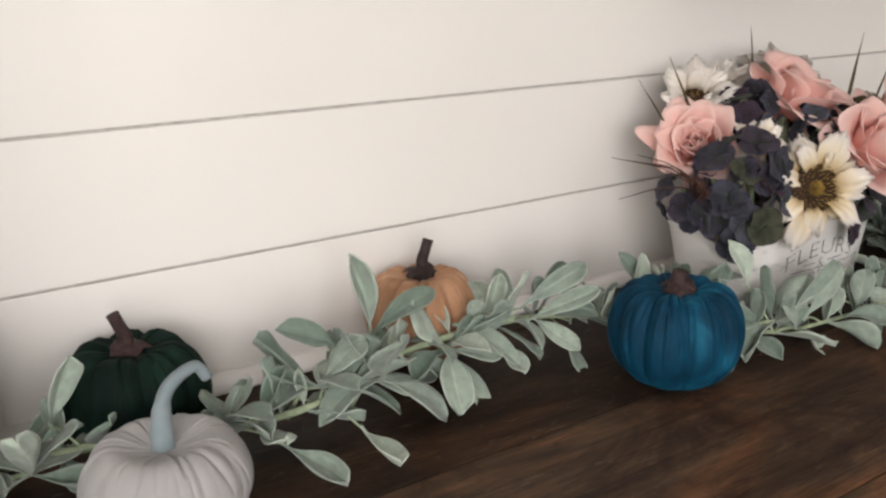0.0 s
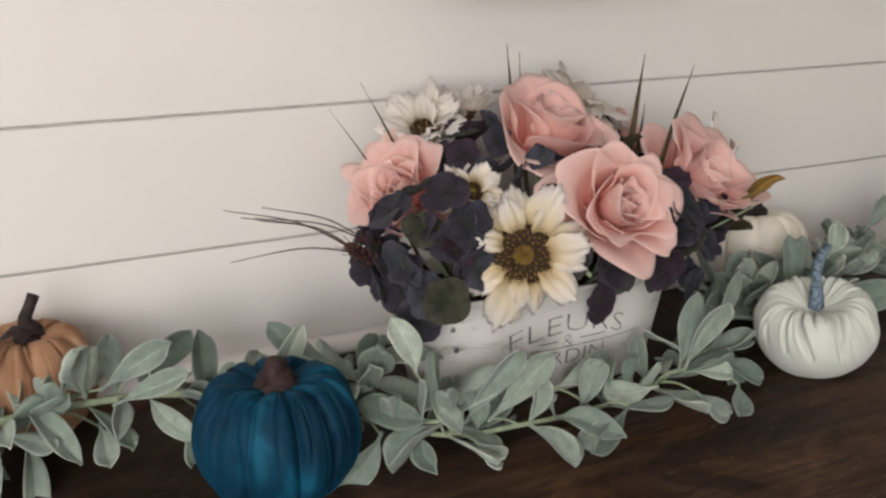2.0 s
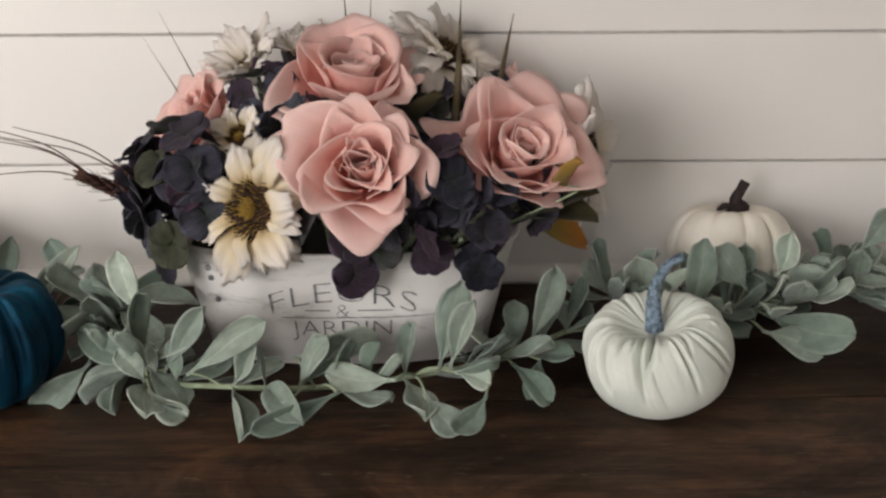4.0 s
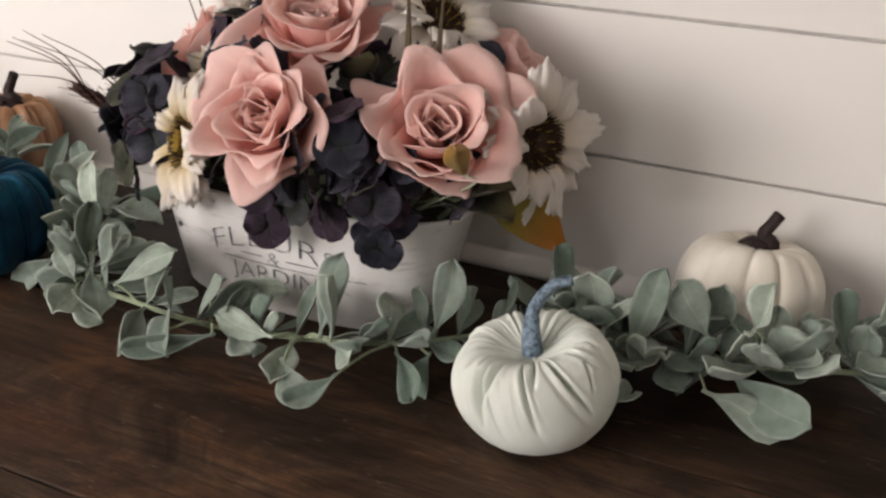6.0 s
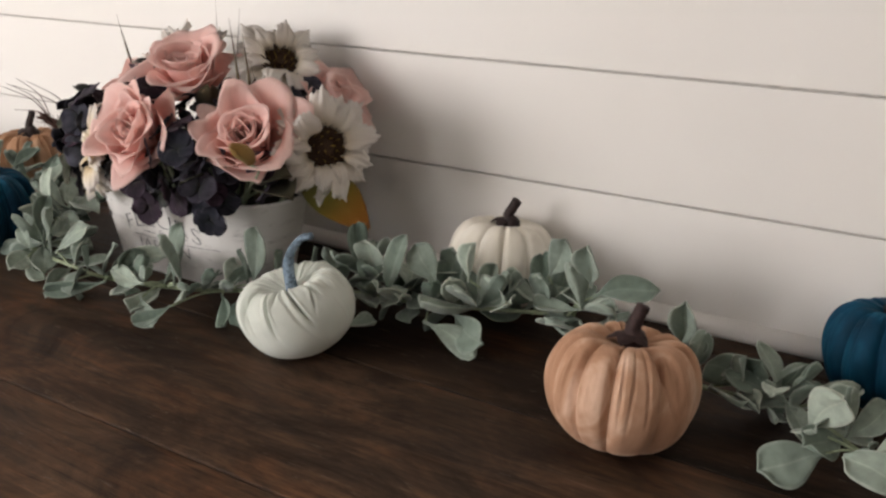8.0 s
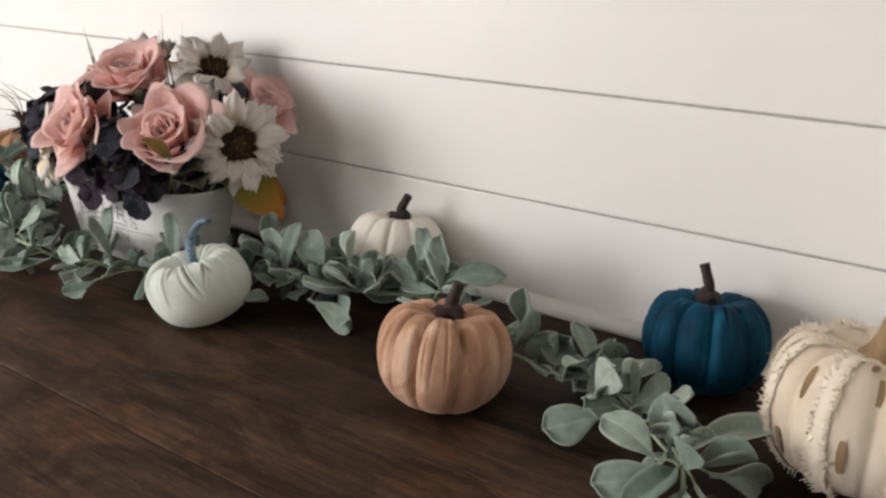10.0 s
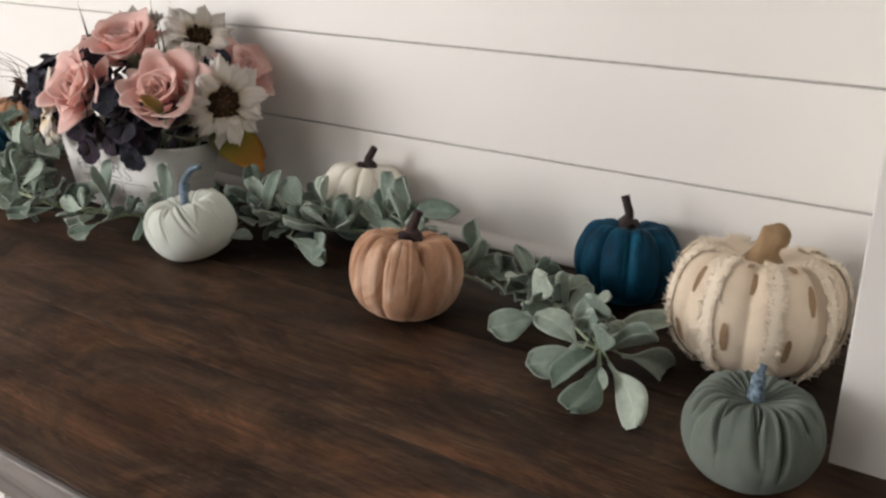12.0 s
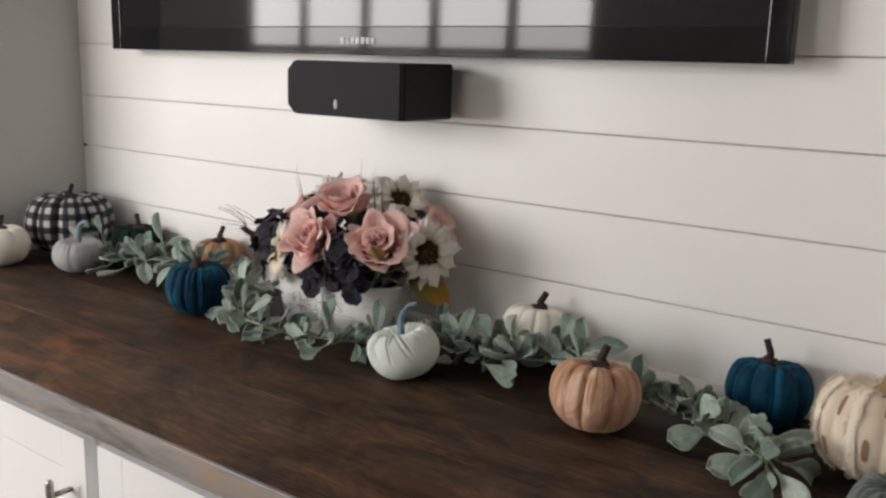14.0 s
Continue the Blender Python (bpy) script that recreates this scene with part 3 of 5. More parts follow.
def speaker():
    x0, x1, z0, z1, d = -0.140, 0.123, 1.283, 1.376, 0.135
    sp = thing("centre_speaker", pose((x0 + x1) / 2, -0.03, (z0 + z1) / 2), "black centre speaker box under the television on the wall", "speaker")
    w, h = (x1 - x0) / 2, (z1 - z0) / 2
    c = 0.016
    out = [(-w + c, -h), (w - 0.004, -h), (w, -h + 0.004), (w, h - 0.004), (w - 0.004, h), (-w + c, h), (-w, h - c), (-w, -h + c)]
    bm = bmesh.new()
    rings = [[bm.verts.new((x, y, z)) for x, z in out] for y in (-d + 0.008, -0.002)]
    for k in range(8):
        bm.faces.new((rings[0][k], rings[1][k], rings[1][(k + 1) % 8], rings[0][(k + 1) % 8]))
    bm.faces.new(rings[0])
    bm.faces.new(rings[1][::-1])
    part("shell", bm, M_SPKBODY, sp, "", False)
    g = bmesh.new()
    k = 0.985
    a = [g.verts.new((x * k, -d + 0.0075, z * k)) for x, z in out]
    b = [g.verts.new((x * k * 0.985, -d - 0.002, z * k * 0.97)) for x, z in out]
    for i in range(8):
        g.faces.new((b[i], a[i], a[(i + 1) % 8], b[(i + 1) % 8]))
    g.faces.new(b)
    part("grille", g, M_SPK, sp, "dark grey grille cloth", False)
    e = bmesh.new()
    bmesh.ops.create_uvsphere(e, u_segments=14, v_segments=8, radius=1.0, matrix=Matrix.Translation((-0.012, -d - 0.002, -h + 0.021)) @ Matrix.Diagonal((0.0042, 0.0018, 0.0085, 1)))
    part("badge", e, M_BADGE, sp, "small oval silver badge")
    part("bracket", boxed(-0.03, 0.03, -0.003, 0.0295, -0.03, 0.03, 0.002), M_SPKBODY, sp, "", False)


speaker()


# ---- pumpkins ----
def pumpkin_body(r, h, ribs, depth, seed, folds=0.0, fold_n=26, twist=0.0, dimple=0.16, power=0.72, lump=0.02, nu=240, nv=56, crease=2.2, gathers=0, gather=0.006):
    """A stuffed pumpkin of radius r and height h standing on z = 0. folds: gathers that run down from the top."""
    rnd = random.Random(seed)
    ph = [rnd.uniform(0, TAU) for _ in range(4)]
    off = rnd.uniform(0, 50)
    bm = bmesh.new()
    uvl = bm.loops.layers.uv.new("UVMap")
    # gathers: sharp creases that start under the stem: angle, reach, depth, slant
    tucks = [(TAU * (k + rnd.uniform(-0.38, 0.38)) / gathers, rnd.choice((0.16, 0.25, 0.4, 0.65)) * rnd.uniform(0.8, 1.2), gather * rnd.uniform(0.45, 1.25), rnd.uniform(-0.6, 0.8), rnd.uniform(0.016, 0.038)) for k in range(gathers)]
    rows = []
    for j in range(1, nv):
        a = -math.pi / 2 + math.pi * j / nv
        ring = []
        for i in range(nu):
            th = TAU * i / nu
            up = 0.5 + 0.5 * math.sin(a)
            w = th + twist * (up - 0.5) + 0.10 * math.sin(2 * th + ph[0]) + 0.06 * math.sin(3 * th + ph[1])
            ca = max(math.cos(a), 0.0)
            rad = r * ca ** power
            z = h * up
            k = abs(math.sin(ribs * w / 2))
            rib = 1 - depth * (1 - k) ** crease * (0.45 + 0.55 * up)
            q = Vector((math.cos(w), math.sin(w), 0)) * 1.7
            f = noise.noise(Vector((q.x * fold_n / 6, q.y * fold_n / 6, off + up * 0.55)))
            f2 = noise.noise(Vector((q.x * fold_n / 4, q.y * fold_n / 4, off + 9 + up * 0.5)))
            crs = 1.2 * max(0.0, 1 - abs(f) / 0.11) ** 1.2 + 0.5 * max(0.0, 1 - abs(f2) / 0.12) ** 1.3 * up
            fo = folds * ((0.15 + 0.85 * up ** 1.4) * (0.8 * f + 0.4 * f2) - 0.75 * crs * max(0.0, min(1.0, (up - 0.25) / 0.4)))
            big = lump * noise.noise(Vector((math.cos(th) * 1.3, math.sin(th) * 1.3, z / r + off)))
            rad *= rib * (1 + fo + big)
            z -= dimple * h * math.exp(-(ca / 0.42) ** 2) * (1 if a > 0 else 0.0)
            if a > 0:
                z -= 0.35 * depth * h * (1 - k) ** crease * up * math.exp(-((ca - 0.45) / 0.4) ** 2)
            z = max(z, 0.018 * h * (1 - ca) if a < -0.9 else z)
            if tucks:
                dip = 0.0
                for t0, reach, deep, slant, wide in tucks:
                    dth = (th - t0 - slant * (1 - up) + math.pi) % TAU - math.pi
                    if abs(dth) < 0.6:
                        fall = max(0.0, min(1.0, (up - 1 + reach) / (0.6 * reach)))
                        dip += deep * fall * (math.exp(-(abs(dth) / wide) ** 1.2) - 0.15 * math.exp(-((abs(dth) - 3.0 * wide) / (2.0 * wide)) ** 2))
                rad = max(rad - dip * ca, 0.001)
                z -= dip * max(math.sin(a), 0.0) * (0.3 + 0.7 * min(ca / 0.35, 1.0))
            ring.append(bm.verts.new((rad * math.cos(th), rad * math.sin(th), max(z, 0.0))))
        rows.append(ring)
    lo, hi = bm.verts.new((0, 0, 0.004 * h)), bm.verts.new((0, 0, h * (1 - dimple) - 0.006))

    def face(vs, uvs):
        f = bm.faces.new(vs)
        for lp, q in zip(f.loops, uvs):
            lp[uvl].uv = q
    for j, (a, b) in enumerate(zip(rows, rows[1:])):
        for i in range(nu):
            k = (i + 1) % nu
            face((a[i], a[k], b[k], b[i]), ((i / nu, (j + 1) / nv), ((i + 1) / nu, (j + 1) / nv), ((i + 1) / nu, (j + 2) / nv), (i / nu, (j + 2) / nv)))
    for i in range(nu):
        k = (i + 1) % nu
        face((lo, rows[0][k], rows[0][i]), ((i / nu, 0), ((i + 1) / nu, 1 / nv), (i / nu, 1 / nv)))
        face((hi, rows[-1][i], rows[-1][k]), ((i / nu, 1), (i / nu, (nv - 1) / nv), ((i + 1) / nu, (nv - 1) / nv)))
    return bm


def woody_stem(z, lean, length, r0, r1, foot=1.9, bend=0.3):
    """A cut stalk with a spreading foot, leaning by lean = (x, y)."""
    lx, ly = lean
    pts = [(0, 0, z - 0.012), (0.02 * lx, 0.02 * ly, z - 0.001), (lx * length * 0.25, ly * length * 0.25, z + length * 0.3), (lx * length * (0.55 + bend * 0.2), ly * length * (0.55 + bend * 0.2), z + length * 0.66), (lx * length, ly * length, z + length)]
    return rod(pts, [r0 * foot, r0 * foot * 0.92, r0 * 1.1, (r0 + r1) / 2, r1, r1 * 1.05], 18, 12, 0.10)


def cloth_stem(z, pts, r0, r1):
    return rod([(0, 0, z - 0.012)] + [(x, y, z + dz) for x, y, dz in pts], [r0 * 1.5, r0 * 1.1, r0, r1, r1], 20, 12, 0.09, 0.8)


def stem_cap(z, r, seed, mat, owner):
    """The ragged collar where the stalk spreads over the cloth."""
    rnd = random.Random(seed)
    bm = bmesh.new()
    c = bm.verts.new((0, 0, z + 0.004))
    ring, ring2 = [], []
    for k in range(20):
        a = TAU * k / 20
        q = r * (1 + 0.22 * math.sin(5 * a + seed) + rnd.uniform(-0.08, 0.08))
        ring.append(bm.verts.new((q * 0.6 * math.cos(a), q * 0.6 * math.sin(a), z + 0.0035)))
        ring2.append(bm.verts.new((q * math.cos(a), q * math.sin(a), z - 0.001 + 0.002 * math.sin(5 * a))))
    for k in range(20):
        n = (k + 1) % 20
        bm.faces.new((c, ring[k], ring[n]))
        bm.faces.new((ring[k], ring2[k], ring2[n], ring[n]))
    return part("collar", bm, mat, owner)


def pumpkin(label, x, y, r, h, mat, ribs, depth, seed, stem, turn=0.0, tilt=(0, 0), group="fabric pumpkins on the table", **kw):
    m = pose(x, y, TOP + 0.0008, tilt[0], tilt[1], turn)
    p = thing("fabric_pumpkin", m, label, "pumpkin", group)
    part("body", pumpkin_body(r, h, ribs, depth, seed, **kw), mat, p)
    stem(p, h)
    return p


def brown(lean, length, r0=0.0052, r1=0.0042, mat=M_STEM, drop=0.13, cap=0.015):
    def make(p, h):
        z = h * (1 - drop)
        part("stem", woody_stem(z, lean, length, r0, r1), mat, p, "dark brown stub of a stem")
        stem_cap(z + 0.001, cap, 3, mat, p)
    return make


def cloth(pts, r0, r1, mat, drop=0.12):
    def make(p, h):
        part("stem", cloth_stem(h * (1 - drop), pts, r0, r1), mat, p, "soft blue-grey cloth stem")
    return make


pumpkin("forest green velvet pumpkin with a dark stem by the wall", -0.746, -0.064, 0.059, 0.097, M_GREEN, 7, 0.16, 11, brown((-0.32, 0.05), 0.030, 0.006, 0.005, M_REDSTEM), folds=0.04, lump=0.07, gathers=10, gather=0.006)
pumpkin("pale grey linen pumpkin with a curling blue-grey stem", -0.766, -0.205, 0.057, 0.080, M_GREY, 9, 0.04, 12, cloth([(0.002, 0, 0.02), (0.010, 0.002, 0.036), (0.028, 0.004, 0.044), (0.036, 0.004, 0.034)], 0.0056, 0.0046, M_PALEBLUE), folds=0.02, fold_n=9, dimple=0.2, lump=0.06, gathers=12, gather=0.0036, nu=480, nv=64)
pumpkin("black and white gingham pumpkin in the corner of the niche", -0.952, -0.112, 0.101, 0.160, M_GINGHAM, 8, 0.22, 13, brown((0.35, 0.1), 0.03, 0.006, 0.005), dimple=0.14)
pumpkin("ivory velvet pumpkin with a dark stem beside the return wall", -0.950, -0.285, 0.062, 0.096, M_IVORY, 9, 0.12, 14, brown((0.2, 0.1), 0.03))
pumpkin("burnt orange velvet pumpkin half hidden behind the garland", -0.468, -0.058, 0.054, 0.102, M_ORANGE, 9, 0.18, 15, brown((0.42, 0.1), 0.030, 0.0055, 0.0046, M_STEM, 0.10), folds=0.03, lump=0.05, gathers=12, gather=0.0055, nu=300)
pumpkin("teal velvet pumpkin with a crumpled red-brown stem", -0.308, -0.238, 0.061, 0.104, M_TEAL, 11, 0.17, 16, brown((0.12, -0.1), 0.014, 0.008, 0.007, M_REDSTEM, 0.11, 0.014), folds=0.08, fold_n=16, lump=0.03, gathers=14, gather=0.0045, nu=300)
pumpkin("mint jersey pumpkin with a long curling blue stem", 0.218, -0.247, 0.0555, 0.086, M_MINT, 11, 0.02, 17, cloth([(0.002, 0.002, 0.014), (0.006, 0.006, 0.028), (0.018, 0.012, 0.040), (0.030, 0.016, 0.042)], 0.0050, 0.0042, M_BLUE, 0.20), folds=0.04, fold_n=9, twist=0.5, dimple=0.27, lump=0.05, gathers=22, gather=0.0105, nu=480, nv=64, tilt=(6, -12))
pumpkin("ivory velvet pumpkin with a black stem by the wall", 0.324, -0.062, 0.058, 0.101, M_IVORY, 11, 0.10, 18, brown((0.45, 0.0), 0.026, 0.0055, 0.0046, M_STEM, 0.10, 0.014), dimple=0.12, tilt=(-9, 0))
pumpkin("peach velvet pumpkin with a dark purple-brown stem", 0.533, -0.250, 0.061, 0.101, M_PEACH, 10, 0.19, 19, brown((0.25, 0.1), 0.028, 0.006, 0.005, M_REDSTEM), dimple=0.17, lump=0.05, folds=0.05, gathers=8, gather=0.0045, nu=300, tilt=(-10, 0))
pumpkin("teal velvet pumpkin standing by the shoe moulding", 0.712, -0.076, 0.058, 0.099, M_TEAL, 11, 0.14, 20, brown((-0.30, 0.0), 0.030, 0.005, 0.0042, M_STEM, 0.10, 0.011), folds=0.06, fold_n=16, lump=0.03, gathers=16, gather=0.0050, nu=300, tilt=(-8, -3))
pumpkin("sage green cotton pumpkin with a short blue stem", 0.925, -0.334, 0.052, 0.081, M_SAGE, 11, 0.02, 21, cloth([(0.0, 0.0, 0.008), (0.001, 0.001, 0.016), (0.002, 0.002, 0.022)], 0.0048, 0.0026, M_BLUE, 0.10), folds=0.03, fold_n=9, dimple=0.18, lump=0.05, gathers=22, gather=0.0105, nu=480, nv=64)
creamp = pumpkin("large cream drop-cloth pumpkin with frayed seams and a tan stem", 0.869, -0.146, 0.081, 0.124, M_CREAM, 9, 0.12, 22, lambda p, h: part("stem", rod([(0, 0, h * 0.80), (0.001, -0.001, h * 0.90), (0.004, 0.0, h * 0.99), (0.009, 0.002, h * 1.06), (0.011, 0.003, h * 1.13)], [0.024, 0.017, 0.0125, 0.0105, 0.0115, 0.0130, 0.0125, 0.0095, 0.003], 26, 16, 0.06), M_TAN, p, "tan felt stem"), dimple=0.16, power=0.60, lump=0.04, tilt=(-6, 0))


# ---- planter ----
PX, PY, PH = -0.034, -0.134, 0.104
PA0, PB0, PA1, PB1 = 0.120, 0.058, 0.144, 0.070


def oval(a, b, th, e=2.6):
    c, s = math.cos(th), math.sin(th)
    return Vector((a * math.copysign(abs(c) ** (2 / e), c), b * math.copysign(abs(s) ** (2 / e), s), 0))


def planter_point(th, z, out=0.0):
    k = z / PH
    p = oval(PA0 + (PA1 - PA0) * k + out, PB0 + (PB1 - PB0) * k + out, th)
    p.z = z
    return p


def planter():
    pl = thing("planter", pose(PX, PY, TOP + 0.0008), "distressed white oval metal planter with grey lettering", "planter")
    bm = bmesh.new()
    prof = [(0.001, 0.0, -0.006), (0.0, 0.003, 0.0), (0.0, 0.05, 0.0), (0.0, 0.098, 0.0), (0, 0.1015, 0.0022), (0, 0.1045, 0.0026), (0, 0.1055, 0.0), (0, 0.1035, -0.0022), (0, 0.085, -0.0025), (0, 0.08, -0.0026)]
    n = 96
    rings = [[bm.verts.new(planter_point(TAU * i / n, z, out)) for i in range(n)] for _, z, out in prof]
    for a, b in zip(rings, rings[1:]):
        for i in range(n):
            bm.faces.new((a[i], a[(i + 1) % n], b[(i + 1) % n], b[i]))
    bm.faces.new(rings[0][::-1])
    part("tub", bm, M_PLANTER, pl)
    f = bmesh.new()
    top = [f.verts.new(planter_point(TAU * i / n, 0.088, -0.003) + Vector((0, 0, 0.002 * math.sin(i * 1.7)))) for i in range(n)]
    c = f.verts.new((0, 0, 0.100))
    for i in range(n):
        f.faces.new((c, top[i], top[(i + 1) % n]))
    part("filling", f, M_FOAM, pl, "dark moss filling")
    # lettering laid on the curved front
    length = [0.0]
    steps = 400
    pts = [planter_point(math.pi + math.pi * i / steps, 0.05) for i in range(steps + 1)]
    for a, b in zip(pts, pts[1:]):
        length.append(length[-1] + (b - a).length)
    mid = length[steps // 2]

    def wrap(x, z):
        return planter_point(math.pi + math.pi * float(np.interp(mid + x, length, np.arange(steps + 1))) / steps, z, 0.0007)

    def words(text, size, z, arc=0.0, width=None):
        cu = bpy.data.curves.new("lettering", "FONT")
        cu.body, cu.size, cu.align_x, cu.resolution_u, cu.offset = text, size, "CENTER", 3, -0.022 * size
        ob = new("lettering", cu)
        dg = bpy.context.evaluated_depsgraph_get()
        me = bpy.data.meshes.new_from_object(ob.evaluated_get(dg))
        bpy.data.objects.remove(ob)
        b = bmesh.new()
        b.from_mesh(me)
        bpy.data.meshes.remove(me)
        bmesh.ops.triangulate(b, faces=b.faces[:])
        span = max(v.co.x for v in b.verts) - min(v.co.x for v in b.verts)
        k = (width / span) if width else 1.0
        for v in b.verts:
            x, y = v.co.x * k, v.co.y
            v.co = wrap(x, z + y - arc * x * x)
        part("lettering", b, M_LETTER, pl, "grey printed capital letters")
    words("FLEURS", 0.027, 0.0625, 3.6, 0.116)
    words("&", 0.019, 0.0475, 0.0)
    words("JARDIN", 0.021, 0.031, 0.0, 0.083)

    def bar(x0, x1, z0, z1):
        b = bmesh.new()
        q = [[b.verts.new(wrap(x0 + (x1 - x0) * i / 8, z)) for i in range(9)] for z in (z0, z1)]
        for i in range(8):
            b.faces.new((q[0][i], q[0][i + 1], q[1][i + 1], q[1][i]))
        part("printed_rule", b, M_LETTER, pl)
    bar(0.012, 0.040, 0.0540, 0.0550)
    bar(-0.030, -0.010, 0.0540, 0.0550)
    bar(-0.050, 0.082, 0.0474, 0.0482)
    for z in (0.088, 0.079, 0.059):
        b = bmesh.new()
        c = wrap(-0.103, z)
        bmesh.ops.create_uvsphere(b, u_segments=10, v_segments=6, radius=0.0026, matrix=Matrix.Translation(c) @ Matrix.Diagonal((1, 0.5, 1, 1)))
        part("rivet", b, M_LETTER, pl, "dark rivet")


planter()
HEART = Vector((PX, PY + 0.01, TOP + 0.085))


# ---- flowers ----
def rose_petal(length, half, foot, waist, lip, seed):
    """A thin petal that leaves the axis at the angle foot (degrees from upright), stands at waist and rolls over to lip."""
    rnd = random.Random(seed)
    o, p1, p2 = (rnd.uniform(0, 30) for _ in range(3))
    point, dent = rnd.uniform(-0.35, 0.35), rnd.uniform(0.0, 0.07)
    lip += rnd.uniform(-14, 14)
    steps = 40
    prof, r, z = [(0.0015, 0.0)], 0.0015, 0.0
    for k in range(steps):
        q = (k + 0.5) / steps
        if q < 0.66:
            e = q / 0.66
            a = foot + (waist - foot) * (1 - (1 - e) ** 1.6)
        else:
            a = waist + (lip - waist) * ((q - 0.66) / 0.34) ** 1.5
        r += length / steps * math.sin(radians(a))
        z += length / steps * math.cos(radians(a))
        prof.append((r, z))

    def fn(u, v):
        top = 1 - 0.20 * abs(u) ** 4.0 + 0.02 * math.exp(-((u - point) / 0.22) ** 2) - dent * math.exp(-((u + point) / 0.15) ** 2) + 0.05 * noise.noise(Vector((u * 3 + o, o, 0))) + 0.012 * noise.noise(Vector((u * 14 + o, o, 4)))
        q = v * top * steps / 1.05
        k = min(int(q), steps - 1)
        rr = prof[k][0] + (prof[k + 1][0] - prof[k][0]) * (q - k)
        zz = prof[k][1] + (prof[k + 1][1] - prof[k][1]) * (q - k)
        w = half * (0.26 + 0.74 * math.sin(math.pi / 2 * min(v * 1.3, 1.0)))
        rc = max(rr * 1.02, 0.50 * half)
        a = w * u / rc
        rim = max(v - 0.55, 0.0) / 0.45
        edge = max(abs(u) - 0.55, 0.0) / 0.45
        roll = 0.13 * length * (rim ** 2 * math.sin(u * 2.6 + p1) + 0.6 * rim * math.sin(u * 4.7 + p2)) + 0.10 * half * edge ** 2 * v
        rr2 = rr - rc + 0.10 * half * u + roll + 0.13 * length * v * noise.noise(Vector((u * 1.1 + o, v * 1.5, o)))
        zz += 0.07 * length * rim * math.sin(u * 3.4 + p2) * rim + 0.0006 * noise.noise(Vector((u * 6 + o, v * 4, o)))
        return (rr2 + rc * math.cos(a), rc * math.sin(a), zz)
    return sheet(fn, 28, 18, 0.0003)


ROSE_LAYERS = []
for li, (length, half, foot, waist, lip, count) in enumerate(((0.027, 0.0100, 24, -12, 0, 2), (0.031, 0.0145, 42, -10, 16, 2), (0.035, 0.0190, 54, -4, 36, 3), (0.039, 0.0235, 66, 2, 54, 3), (0.044, 0.0290, 78, 12, 80, 4), (0.049, 0.0330, 86, 30, 104, 4), (0.049, 0.0320, 96, 58, 112, 3))):
    ROSE_LAYERS.append(([mesh_of("petal", rose_petal(length, half, foot, waist, lip, li * 10 + k), M_ROSE) for k in range(5)], count))


def stalk(owner, m, r=0.002):
    """The wired stem from the flower's foot into the filling."""
    foot = m.inverted() @ (HEART + Vector((0.55 * (m.translation.x - HEART.x), 0.35 * (m.translation.y - HEART.y), -0.005)))
    part("stem", rod([(0, 0, 0.002), (0, 0, -0.012), tuple(foot * 0.6 + Vector((0, 0, -0.006))), tuple(foot)], [r], 10, 6), M_SPRIG, owner, "green wired stem")


def rose(place, direction, size, seed):
    rnd = random.Random(seed)
    m = aim(Vector(place), direction, rnd.uniform(0, TAU))
    m = m @ Matrix.Translation((0, 0, -0.02 * size))
    f = thing("silk_rose", m, "pale pink silk rose in full bloom in the planter", "flower", "silk roses in the planter")
    a0 = rnd.uniform(0, TAU)
    for li, (meshes, count) in enumerate(ROSE_LAYERS):
        for k in range(count):
            a = a0 + li * 1.3 + TAU * k / count + rnd.uniform(-0.28, 0.28)
            s = size * (rnd.uniform(0.92, 1.12) if li > 2 else rnd.uniform(0.96, 1.05))
            pm = Matrix.Translation((rnd.uniform(-0.0015, 0.0015), rnd.uniform(-0.0015, 0.0015), rnd.uniform(-0.002, 0.002))) @ Matrix.Rotation(a, 4, "Z") @ Matrix.Rotation(rnd.uniform(-0.10, 0.12) * (li > 0) * (2.2 if li > 3 else 1.0), 4, "Y") @ Matrix.Diagonal((s, s, s * rnd.uniform(0.92, 1.05), 1))
            hang("petal", meshes[rnd.randrange(5)], f, "", pm)
    stalk(f, m, 0.0025)


rose((-0.160, -0.120, 1.092), (-0.70, -0.50, 0.52), 1.14, 31)
rose((-0.024, -0.150, 1.138), (0.05, -0.46, 0.88), 1.42, 32)
rose((-0.012, -0.240, 1.087), (-0.04, -0.88, 0.45), 1.28, 33)
rose((0.108, -0.200, 1.088), (0.28, -0.70, 0.66), 1.34, 34)
rose((0.112, -0.056, 1.100), (0.74, 0.02, 0.66), 1.10, 35)


